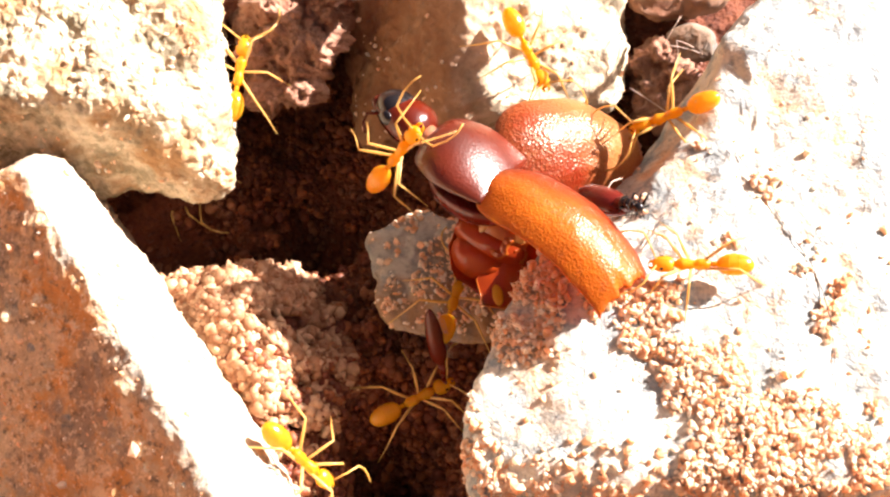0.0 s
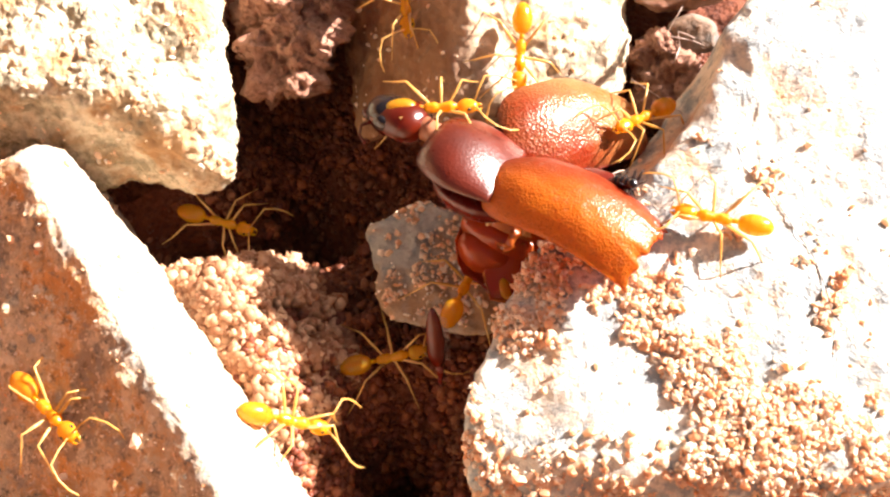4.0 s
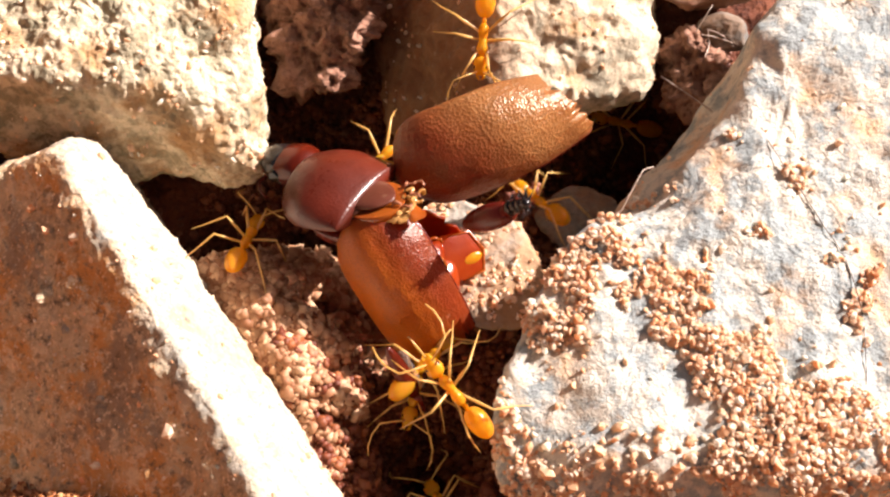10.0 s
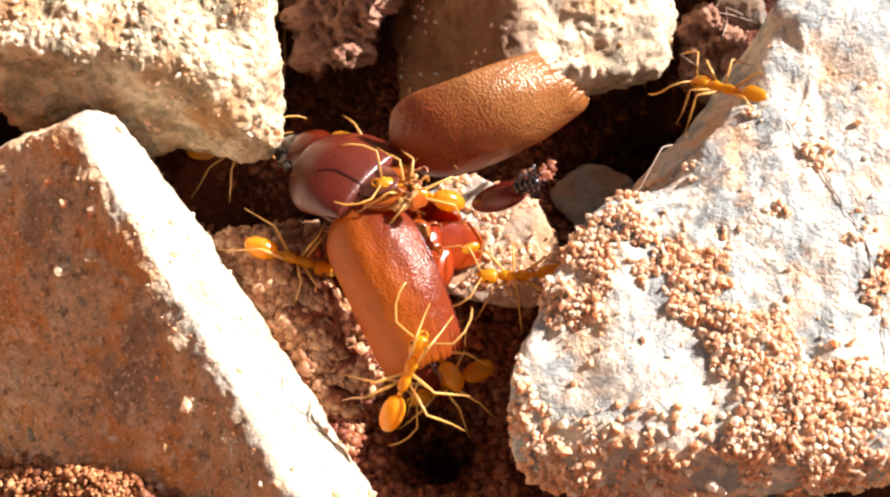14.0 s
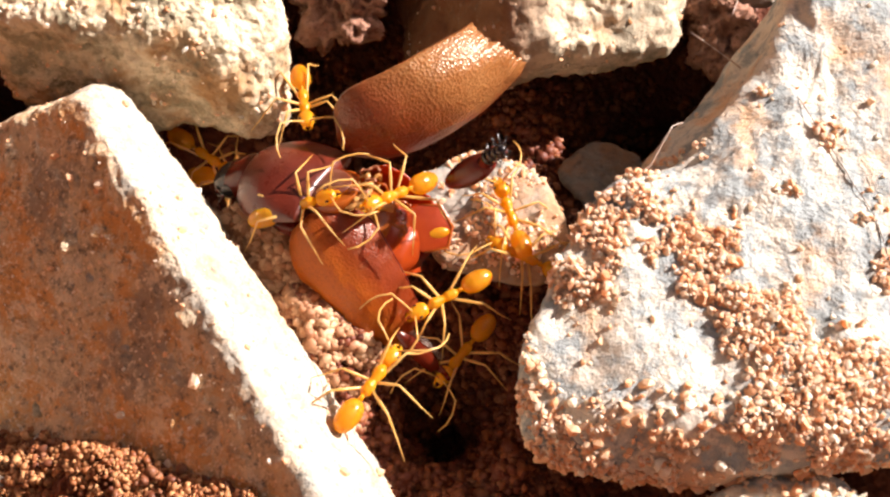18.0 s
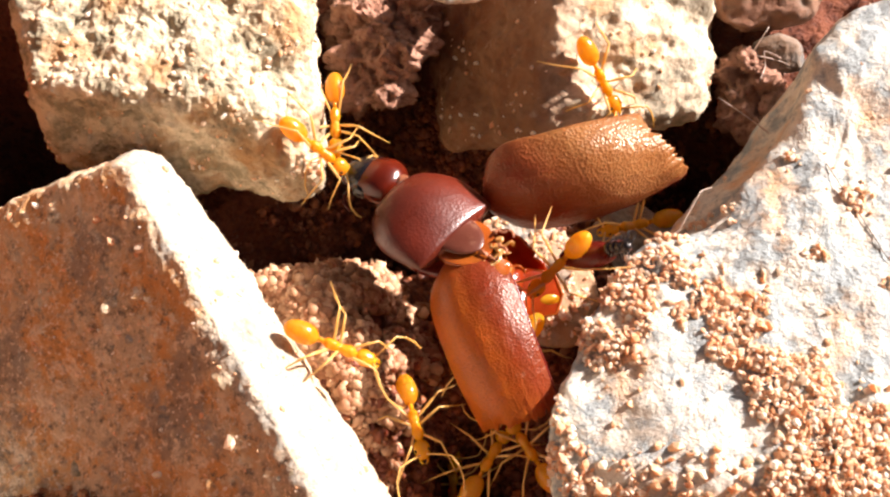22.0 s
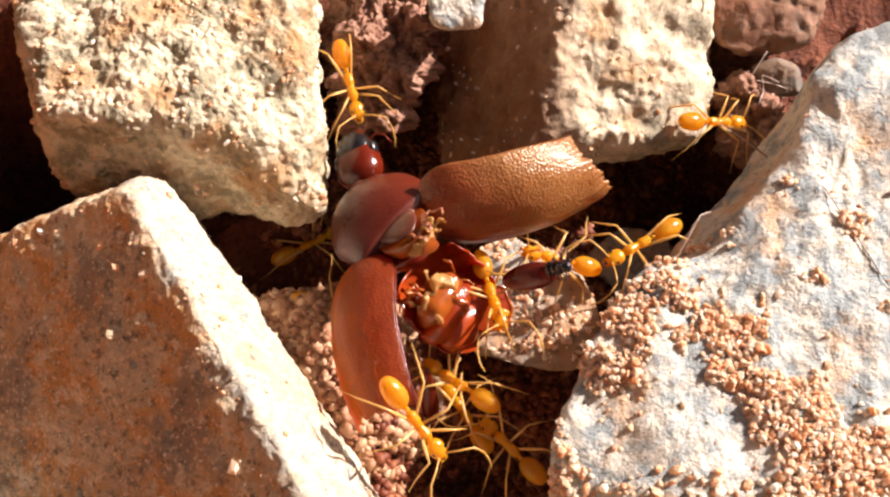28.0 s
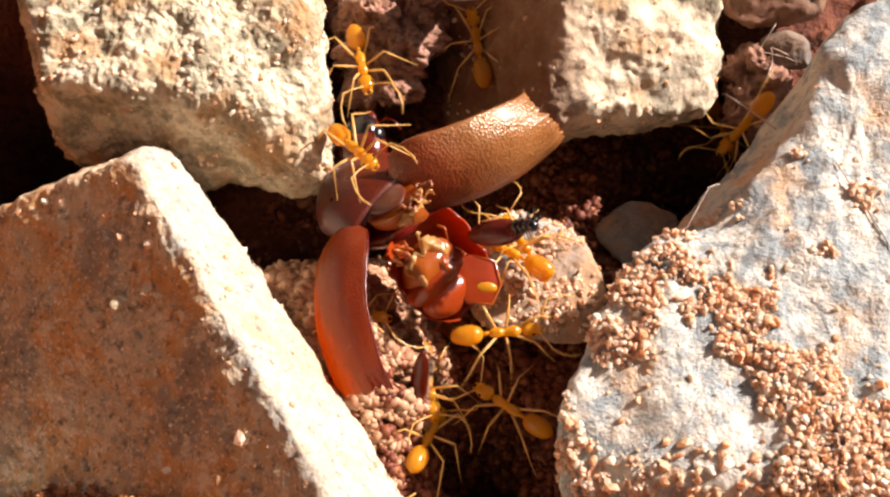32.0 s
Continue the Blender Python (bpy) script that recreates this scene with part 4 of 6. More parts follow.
    # legs that still hang on
    thigh = body_loft(rounded(0, 2.9, 0.62, 0.45, 0.38, front=0.55), 22)
    hind = part("hind_leg", thigh, DARK_LEG, beetle, "dark maroon thick leg with a spiny foot")
    shin = bmesh.new()
    tube(shin, [(2.3, 0, 0.1), (2.9, 0.1, 0.3), (3.4, 0.05, 0.55), (3.8, -0.1, 0.6)], [0.34, 0.34, 0.28, 0.14], 10)
    part("shin", shin, DARK_LEG, hind)
    for k in range(4):
        joint = bmesh.new()
        egg(joint, (2.75 + 0.32 * k, 0.06 - 0.04 * k, 0.42 + 0.12 * k), (0.26, 0.33 - 0.03 * k, 0.33 - 0.03 * k), level=3)
        part("foot_joint", joint, BLACK, hind, "black shiny joint of the foot")
    for k in range(40):
        a, u = k * 2.4, (k % 10) / 9
        base = Vector((2.6 + 1.15 * u, 0.05, 0.15 + 0.42 * u))
        spine = bmesh.new()
        tube(spine, [base, base + Vector((0.22, 0.62 * math.cos(a), 0.2 + 0.62 * math.sin(a)))], [0.055, 0.014], 5)
        part("spine", spine, BLACK, hind)
    middle = part("middle_leg", body_loft(rounded(0, 3.1, 0.42, 0.36, 0.32, front=0.7), 18), HEAD_RED, beetle, "red translucent flattened leg")
    fringe = bmesh.new()
    for k in range(22):
        u = 0.5 + 2.3 * k / 22
        tube(fringe, [(u, 0.30, 0), (u + 0.18, 0.62, 0.05 * math.sin(k))], [0.022, 0.008], 4)
    part("fringe", fringe, HAIR, middle, "row of fine hairs")
    foot = bmesh.new()
    tube(foot, [(2.9, 0, 0), (3.4, 0.1, -0.1), (3.9, 0.0, 0.05), (4.3, 0.1, -0.15)], [0.2, 0.15, 0.11, 0.05])
    part("foot", foot, DARK_LEG, middle)
    return beetle, head, case_right, case_left, abdomen, hind, middle


beetle, beetle_head, case_right, case_left, beetle_abdomen, beetle_hind, beetle_middle = build_beetle()


# ---- the ants ----
def build_ant():
    """A slender long-legged ant, 4.4 mm long, facing +x, its feet near z = -0.9."""
    ant = tagged(new("ant"), "slender amber-yellow ant with long thin legs", "ant", group="ants at the beetle")
    part("mesosoma", body_loft(smooth_stations([(-0.75, 0.10, 0.10, 0.10), (-0.6, 0.22, 0.24, 0.2), (-0.25, 0.24, 0.27, 0.24), (-0.05, 0.17, 0.16, 0.2), (0.2, 0.22, 0.22, 0.22), (0.45, 0.28, 0.28, 0.22), (0.68, 0.17, 0.18, 0.14), (0.78, 0.08, 0.08, 0.08)], 22), 14), ANT, ant)
    waist = body_loft(rounded(-1.06, -0.68, 0.11, 0.20, 0.09, front=0.5, steps=8), 12)
    part("petiole", waist, ANT, ant)
    gaster = body_loft(rounded(-2.5, -0.98, 0.47, 0.46, 0.38, front=0.56, steps=18, nose=0.9), 22)
    gaster = part("gaster", gaster, ANT_BELLY, ant, "glossy honey-yellow belly")
    bands = bmesh.new()
    for x, r in ((-1.45, 0.455), (-1.85, 0.455), (-2.15, 0.36)):
        ring = [(x, r * 1.0 * math.cos(a), (r if math.sin(a) > 0 else r * 0.8) * math.sin(a)) for a in np.linspace(0, 2 * math.pi, 19)]
        tube(bands, ring, [0.014] * 19, 4)
    part("segment_edge", bands, ANT, gaster, "darker belly rings")
    head = body_loft(rounded(0.76, 1.66, 0.37, 0.27, 0.25, front=0.42, steps=16, nose=0.75), 20)
    head = part("head", head, ANT, ant, "orange-yellow head")
    for y in (-1, 1):
        eye = bmesh.new()
        egg(eye, (1.28, 0.29 * y, 0.13), (0.085, 0.05, 0.07))
        part("eye", eye, BLACK, head, "small black eye")
        jaw = bmesh.new()
        tube(jaw, [(1.55, 0.16 * y, -0.08), (1.75, 0.14 * y, -0.1), (1.86, 0.03 * y, -0.11)], [0.09, 0.06, 0.015], 6)
        part("mandible", jaw, ANT, head)
        feeler = bmesh.new()
        tube(feeler, [(1.5, 0.14 * y, 0.15), (1.75, 0.65 * y, 0.45), (2.0, 1.15 * y, 0.6), (2.5, 1.4 * y, 0.3), (3.0, 1.45 * y, 0.05), (3.4, 1.35 * y, -0.1)], [0.04, 0.04, 0.045, 0.04, 0.045, 0.03], 6)
        part("antenna", feeler, ANT_LEG, head, "thin elbowed feeler")
        for k, (x, aim, long) in enumerate(((0.42, 0.95, 1.0), (0.05, 0.05, 1.08), (-0.4, -0.85, 1.3))):
            leg = bmesh.new()
            c, s = math.sin(aim), math.cos(aim)
            hip = Vector((0, 0.17 * y, -0.08))
            knee = Vector((c * 1.05 * long, y * (0.17 + 1.0 * s * long), 0.62))
            shin = Vector((c * 1.75 * long, y * (0.17 + 1.75 * s * long), -0.35))
            toe = Vector((c * 2.25 * long, y * (0.17 + 2.2 * s * long), -0.88))
            tube(leg, [hip, hip.lerp(knee, 0.16), hip.lerp(knee, 0.5), knee, knee.lerp(shin, 0.3), shin, toe], [0.09, 0.06, 0.075, 0.045, 0.052, 0.032, 0.018], 6)
            leg = part("leg", leg, ANT_LEG, ant)
            leg.location = Vector((x, 0, 0)) * MM
            leg["side"], leg["pair"] = y, k
    return ant


ANT_PATHS = {
    "route_a": [(0, -5.29, 8.59, 5.00, 6, -20, 80), (1, -4.08, 9.72, 5.26, 1, -22, 68), (2, -3.00, 13.80, 6.27, -6, -9, 78), (3, -1.96, 17.90, 5.71, -4, 15, 83), (10, -2.59, 17.03, 6.03, 7, 16, 79), (11.4, -2.21, 11.39, 5.63, 5, 7, 31), (12, -2.40, 7.57, 5.00, 13, 4, 8), (12.5, -4.53, 12.44, 0.30, 11, -8, 55), (13, -6.54, 15.95, -2.61, 0, -15, 104), (13.83, -6.04, 14.21, -0.48, 8, -8, 45), (14.67, -5.54, 12.47, 1.65, 6, 1, -12), (15.5, -4.90, 9.74, 5.00, -3, 5, -70), (16, -4.55, 8.97, 5.00, 7, 13, -68), (17, -4.54, 6.37, 5.00, 4, 20, -64), (18, -4.70, 3.04, 5.26, -1, -16, -81), (19, -3.71, 4.22, 5.00, 2, 20, -70), (20, -4.84, 4.65, 5.23, 14, -16, -78), (21, -4.27, 4.96, 5.00, 6, 20, -46), (22, -4.99, 5.64, 5.00, 3, 17, -88), (23, -4.95, 8.08, 5.00, 4, -15, -68), (24, -4.60, 8.82, 5.00, 7, 10, -64), (25, -4.61, 8.84, 5.00, -3, 10, -65), (28, -4.49, 9.28, 5.00, -4, 20, -74), (29, -3.72, 8.20, 5.00, 9, 20, -62), (30, -3.81, 8.65, 5.00, 0, 17, -67), (31, -3.84, 8.48, 5.00, 15, 20, -71), (32, -4.24, 8.92, 4.99, 5, -2, -78)],
    "route_b": [(0, 8.33, 7.86, 6.64, 2, 23, -63), (1, 7.07, 7.31, 5.87, -12, 30, -108), (2, 8.17, 7.61, 6.09, -4, 27, -95), (3, 8.05, 7.70, 6.21, -8, 25, -95), (6, 7.07, 7.54, 6.38, -9, 28, -94), (7, 6.70, 8.06, 6.33, 1, 46, -71), (8, 7.25, 8.84, 7.27, 4, 31, -74), (9, 4.91, 6.48, 7.41, 9, 37, -77), (10, 4.66, 8.06, 6.75, 5, 33, -96), (11, 3.61, 8.35, 5.54, 16, -14, -55), (12, 5.42, 10.40, 7.84, 16, 1, -41), (16, 6.97, 14.41, 8.42, -0, -21, -71), (20, 5.74, 15.86, 7.60, 6, -15, -88), (21.5, 7.10, 9.38, 7.47, 11, 36, -37), (22, 7.64, 7.63, 5.47, 6, 45, -48), (22.5, 8.71, 8.80, 5.88, 21, 18, 4), (23, 9.77, 9.98, 6.28, 10, -9, 47), (24, 10.48, 10.49, 6.57, 18, -3, 44), (25, 9.76, 8.40, 5.22, 14, 10, 19), (28, 13.71, 8.58, 3.00, 14, 23, 17), (29, 13.67, 9.20, 3.08, 23, 13, 36), (29.5, 13.23, 10.00, 4.48, 15, -16, 74), (30, 12.78, 10.81, 5.88, -14, -32, 124), (30.5, 13.88, 12.38, 1.86, -26, -8, -169), (31, 14.98, 13.95, -2.16, -8, 13, -104), (32, 15.02, 10.92, -3.53, 18, 41, -50)],
    "route_c": [(0, 14.18, 4.08, 6.89, -16, 28, -175), (1, 13.80, 4.91, 5.21, -0, -11, -150), (2, 13.22, 4.08, 5.16, -6, -19, -131), (3, 13.06, 4.46, 5.31, -7, -17, -138), (6, 13.93, 4.84, 5.26, 0, -30, -158), (7, 14.09, 9.04, 1.33, -10, 32, 177), (8, 13.04, 8.22, 2.26, -25, -1, -155), (9, 11.52, 6.94, 2.32, -22, -24, -171), (10, 12.66, 10.78, -3.99, -25, -17, 176), (11, 13.82, 7.81, 0.04, -21, 40, 163), (11.5, 15.17, 8.97, 1.06, -11, 9, -167), (12, 16.51, 10.12, 2.09, -18, -23, -140), (12.5, 16.60, 6.96, 4.73, -8, -0, -180), (13, 16.69, 3.80, 7.38, -15, 23, 142), (13.5, 15.82, 3.95, 7.56, -4, 27, 143), (15.5, 8.97, 5.47, -1.59, -18, 27, 113), (16, 6.52, 5.17, -1.52, -0, 18, 120), (16.5, 6.21, 1.90, 0.33, -1, 3, 167), (17, 5.90, -1.38, 2.18, -12, -6, -146), (17.5, 5.22, -1.15, 2.19, -6, -9, 160), (18, 4.55, -0.92, 2.19, -1, -6, 107), (19, 5.82, -2.39, 3.27, -7, -4, 142), (20, 7.77, -2.51, 7.37, -17, 24, 136), (20.5, 8.03, -0.41, 5.04, 7, 23, 74), (21, 7.89, 0.23, 5.20, 20, 43, 9), (21.33, 8.58, 1.83, 2.37, -10, 41, -62), (21.67, 9.07, 2.68, 0.79, -18, 20, -119), (22, 9.36, 2.78, 0.45, -6, 2, -168), (23, 8.39, 2.88, 0.47, -3, -2, -132), (24, 8.03, 3.48, -0.25, -5, 20, 153), (25, 7.48, -1.87, 6.96, 0, 22, 112), (26.5, 6.49, 0.16, 3.74, 1, -4, 144), (28, 5.20, 0.70, 3.07, -13, -26, -180), (29, 3.62, 4.07, -1.53, -19, 17, 174), (30, 4.17, 1.79, 2.92, 3, -34, -156), (30.5, 4.03, 1.08, 3.48, 13, -3, 166), (31, 3.68, -1.16, 6.60, 0, 28, 127), (32, 3.33, 0.61, 2.27, -1, 4, 118)],
    "route_d": [(0, 20.50, 12.50, 9.2, 4, -10, -120), (8, 19.60, 11.70, 9.0, 2, 5, -130), (8.5, 17.20, 10.30, 5.6, -14, 20, -150), (9, 14.76, 8.89, 2.30, -28, 27, -172), (10, 7.35, 3.78, -0.37, -2, 19, 126), (11, 2.88, 0.64, 5.92, -15, -23, 180), (12, 1.93, 0.42, 6.84, -17, -7, -169), (13, 0.62, -1.25, 6.91, -9, -18, 151), (14.5, 0.48, -0.57, 5.36, -5, -25, -161), (16, 0.34, -1.37, 6.26, -8, -33, -110), (17, 0.30, -1.42, 4.78, -3, -19, -109), (18, -0.64, -2.15, 5.89, -20, -23, -142), (19, 1.91, -0.80, 5.67, -12, -17, -134), (20, 5.09, -1.07, 5.97, -13, 0, -138), (21, 5.61, -0.62, 3.81, -3, -17, -128), (22, 4.89, -2.25, 4.96, -13, 48, -151), (23, 2.50, -1.56, 5.23, -6, 19, -103), (24, 2.66, -0.40, 3.62, -6, -0, -81), (25, 3.39, 0.19, 3.62, 7, -0, -79), (28, 2.22, -1.62, 3.65, 7, -0, -75), (28.5, 2.73, 0.30, 2.55, 4, 2, -124), (29, 3.13, 0.75, 4.03, 0, -0, -173), (30, 3.68, 1.01, 4.03, -15, -0, -172), (31, 3.35, 0.04, 4.04, -11, -0, 165), (32, 2.60, -0.14, 2.75, -12, -0, 150)],
    "route_e": [(0, 0.06, -17.26, 7.87, -3, -27, -179), (6, -0.48, -16.14, 7.42, 2, -34, 160), (7, 0.16, -9.96, -2.79, -8, -31, 156), (8, 0.09, -13.86, 5.73, -13, -37, -157), (9, 0.97, -12.08, 0.40, -15, -32, -149), (9.5, 1.64, -11.54, -1.11, 6, -4, 159), (10, 2.31, -11.00, -2.63, -2, 29, 112), (11, 4.63, -11.18, -1.52, -1, 11, 52), (11.5, 7.96, -6.75, 6.34, -4, -12, 81), (12, 6.58, -3.87, 6.86, -7, 20, 124), (13, 5.48, -3.17, 3.28, -6, 2, 169), (16, 4.16, -2.19, 1.97, -6, 7, -166), (17, 5.78, -1.41, 2.11, -13, -3, -145), (18, 5.09, -3.02, 1.90, -8, -3, 152), (19, 2.66, -7.68, 1.28, -8, -0, 170), (20, 3.76, -6.36, 1.28, -6, -0, 123), (23, 3.80, -9.42, -0.05, -15, -0, 121), (25, 4.10, -9.19, -0.05, -11, -0, 142), (28, 2.87, -7.27, -0.05, -10, -0, 132), (29, 2.13, -7.47, -0.05, -7, -0, 152), (32, 2.57, -6.70, -0.05, -11, -0, 144)],
    "route_f": [(0, 14.19, -3.79, 7.36, -5, 8, 173), (1, 14.69, -2.55, 7.68, -10, 4, 177), (2, 15.40, -2.39, 7.76, -8, -3, -174), (3, 15.48, -1.95, 7.79, -3, -4, 172), (6, 12.44, -4.10, 7.24, -13, 5, 159), (7, 10.19, -5.58, 6.86, -8, -2, 143), (8, 8.06, -6.22, 6.30, -5, 8, 127), (9, 4.24, -6.79, 4.55, -2, 21, 115), (10, 2.77, -9.23, 6.23, -21, -30, 135), (11, 2.87, -5.94, -3.09, -11, -42, 124), (12, 2.72, -6.11, -2.72, -7, -30, 135), (12.5, 2.21, -7.63, 1.90, 1, -37, 91), (13, 1.69, -9.71, 7.82, 13, -36, 44), (16, -1.83, -10.42, 7.57, -0, -50, 123), (17, -1.31, -9.59, 6.05, -5, -40, 89), (18, -1.38, -10.94, 6.72, 3, 2, 57), (19, -0.78, -10.14, 5.32, 9, -36, 49), (20, 1.84, -7.61, -5.50, 3, -28, 96), (21, 1.89, -7.36, -5.19, 1, -38, 89), (22, 0.53, -8.21, -6.05, -2, -44, 85), (23, 2.26, -10.61, -2.30, 15, 22, 80), (25, 0.44, -14.60, 5.94, 0, 33, 66), (28, -2.17, -15.56, 8.37, 7, 34, 56), (32, -2.38, -17.06, 8.48, 17, -43, 34)],
    "route_g": [(0, -1.92, -10.99, 4.97, -9, 46, -31), (1, -2.05, -10.74, 5.10, -6, 42, -39), (1.5, -2.19, -10.75, 5.33, -21, 1, -68), (2, -2.34, -10.75, 5.56, -16, -42, -92), (2.5, -2.09, -10.64, 4.99, -22, -5, -71), (3, -1.83, -10.53, 4.42, -14, 32, -50), (4.5, -3.05, -8.89, 5.45, 4, 33, 28), (6, -4.26, -7.25, 6.48, 9, 19, 100), (7, -4.03, -7.12, 5.51, 5, 32, 81), (8, -4.12, -5.34, 3.63, 7, 34, 34), (9, -4.99, -2.78, 3.37, 14, 13, 35), (10, -6.24, -0.01, 2.80, 5, 22, 75), (11, -6.51, -1.54, 3.52, 7, 12, 80), (12, -6.31, 0.56, 3.04, 14, 19, 63), (13, -7.13, 5.29, 0.45, 20, 0, 0), (16, -8.71, 3.63, 0.45, 10, -0, 13), (17, -8.35, 3.17, 0.45, 8, -0, -1), (18, -9.67, 3.11, 0.45, 6, -0, -37), (19, -8.76, 3.34, 0.45, 12, -0, -8), (20, -6.77, 3.55, 0.45, 16, -0, 2), (21, -5.34, 2.40, 5.72, 1, 24, -62), (22, -5.46, 3.57, 5.67, 12, 42, -19), (23, -7.73, 5.85, -4.13, 28, -16, 6), (25, -7.78, 6.17, -3.65, 24, -12, 9), (28, -7.17, 6.67, -5.32, 21, -2, 29), (29, -4.31, 3.39, 5.83, 11, -25, 60), (30, -4.07, 5.67, 4.39, 27, 27, 20), (31, -4.40, 5.76, 4.53, 12, -36, -8), (32, -4.20, 2.97, 6.37, 16, -23, -56)],
    "route_h": [(0, 4.50, -2.34, 2.35, 4, -0, 72), (1, 4.65, -3.32, 2.35, 1, -0, 67), (2, 4.74, -2.42, 2.35, 7, -0, 63), (3, 5.34, -1.93, 2.35, 5, -0, 41), (4.5, 4.79, -2.09, 2.35, 2, -1, 84), (6, 4.24, -2.25, 2.35, -2, -0, 127), (7, 3.30, -3.49, 2.35, -7, -0, 130), (8, 3.09, -3.31, 0.87, -15, -0, 130), (8.5, 2.79, -3.11, 0.15, -3, -4, 88), (9, 2.45, -3.88, 1.41, 8, -0, 47), (12, 1.26, -7.15, 1.45, 8, -0, 55), (14, 1.22, -5.76, 0.65, -4, -8, 123), (16, 1.17, -4.94, 1.15, -15, -0, -168), (17, 1.50, -5.28, 2.44, -8, -0, -148), (18, 1.45, -5.42, 2.45, -11, -0, -150), (19, 2.29, -5.06, 2.45, -8, -0, -141), (20, 3.11, -5.06, 2.46, -15, -0, -150), (21, 3.12, -4.72, 2.46, -9, -0, -160), (22, 3.06, -5.19, 2.47, -11, -0, -125), (23, 2.82, -4.31, 2.47, -9, -1, 173), (24, 2.60, -3.42, 2.46, -8, -0, 112), (25, 2.93, -4.32, 2.48, -0, -0, 123), (28, 0.47, -4.81, 1.55, -11, -0, 144), (29, 0.88, -4.67, 2.90, -13, -0, 142), (30, 2.61, -4.53, 1.55, -9, -0, -170), (31, 3.04, -3.98, 1.55, -8, -0, 180), (31.33, 2.86, -3.91, 1.55, -4, -8, 122), (31.67, 2.69, -3.83, 1.55, 6, -8, 64), (32, 2.51, -3.75, 1.55, 11, -0, 6)],
    "route_i": [(0, 2.14, 1.46, 8.28, 22, -56, 21), (1, 2.00, 8.78, -3.11, 10, -30, -8), (2, 1.80, 1.70, 6.86, 30, -42, 8), (3, 4.25, 2.68, 8.97, -6, -2, 33), (4.5, 3.72, 4.42, 6.51, 2, -5, -32), (6, 3.17, 5.82, 4.50, 9, -0, -96), (7, 2.24, 3.66, 4.41, 3, -0, -58), (7.5, 1.77, 4.08, 3.95, 3, -0, -122), (8, 1.31, 3.74, 4.62, 4, -0, 173), (9, 0.00, 3.04, 5.12, 4, -0, -124), (10, -0.05, 2.72, 5.12, -7, -0, -133), (11, -0.12, 2.27, 5.13, -6, -0, -79), (11.5, 0.15, 2.88, 3.95, 2, 4, -23), (12, 0.47, 1.93, 5.14, 9, -0, 34), (12.5, 0.33, 2.41, 3.95, 3, 3, -15), (13, 0.21, 1.34, 5.15, -3, -0, -63), (14.5, -2.03, 1.65, 4.70, 3, -8, -7), (16, -4.14, 0.41, 6.66, -1, -18, 50), (17, -3.96, -0.93, 6.67, 20, -13, -3), (18, -4.62, -2.52, 5.66, 4, -23, 7), (19, -2.77, -1.00, 5.68, 14, -20, -27), (20, -0.29, -6.60, 7.41, 10, -3, -69), (21, -1.11, -5.02, 1.09, 5, 4, -82), (22, -1.16, -7.89, 1.05, -0, -0, -76), (23, 0.11, -6.97, 2.40, 2, -0, -68), (24, 0.29, -7.66, 7.59, 7, 8, -68), (25, 1.99, -9.78, 5.88, 22, 42, 2), (28, -0.96, -9.39, 7.14, 7, 36, -45), (29, -0.95, -8.19, 0.80, 12, 15, -4), (30, -0.13, -7.33, -0.92, 23, 26, 21), (31, -0.63, -7.18, -0.80, 14, 36, 47), (32, -0.89, -7.62, -1.08, 20, 21, 69)],
    "route_j": [(0, -17.96, -4.10, 5.54, 13, -24, -25), (2, -16.73, -5.38, 5.65, 14, -15, -30), (3, -12.25, -9.35, 6.64, 21, -5, -50), (6, -11.57, -9.95, 6.75, 17, -14, -38), (7, -12.94, -10.75, 5.55, 7, 27, -96), (8, -14.05, -8.72, 5.71, -9, 40, -149), (9, -18.20, -7.24, 3.79, -14, 39, -162), (10.25, -19.16, -4.68, 4.38, 16, 20, -89), (12.1, -23.0, -1.2, 4.2, 11, -11, -32), (12.5, -9.09, -5.40, 9.56, 5, 7, -16), (13, -5.56, -4.02, 5.53, 3, 30, -1), (14, -4.62, -2.66, 3.12, 11, 24, -9), (15.5, -7.52, 3.65, -2.25, 24, 0, -0), (18, -8.42, 2.94, -1.01, 3, 0, -0), (19, -9.57, 3.98, -2.25, 11, -0, 1), (20.5, -8.95, 2.56, -0.25, 13, -0, -47), (21.5, -7.12, -3.86, 6.61, -5, 50, -30), (22, -4.15, -6.82, 6.72, 4, 25, -13), (23, -2.96, -3.77, 2.30, 7, 23, 24), (24, -4.68, -3.12, 3.14, 10, 21, 38), (25, -4.45, -2.97, 3.03, 19, 31, -2), (28, -4.80, -1.73, 2.26, 18, -0, -21), (32, -4.45, -3.41, 2.29, 6, -0, -0)],
    "route_k": [(0, -9.83, 7.82, -4.25, 30, 0, -18), (4, -7.01, 4.72, -3.25, 16, -0, -20), (5.5, 0.25, 0.33, 1.95, 12, -0, 29), (6, 0.87, 0.64, 1.95, 8, -0, 27), (7, 0.08, 0.57, 2.23, 22, -0, -10), (8, -3.88, 2.19, -2.25, -1, 0, -22), (9, -10.45, 7.48, -4.25, 16, 0, -12), (12, -10.22, 9.57, -4.25, 30, -0, -12), (16, -10.30, 9.87, -4.25, 23, -0, -11), (20, -11.27, 9.32, -4.25, 21, -0, -11), (32, -11.66, 10.13, -4.25, 19, -0, -11)],
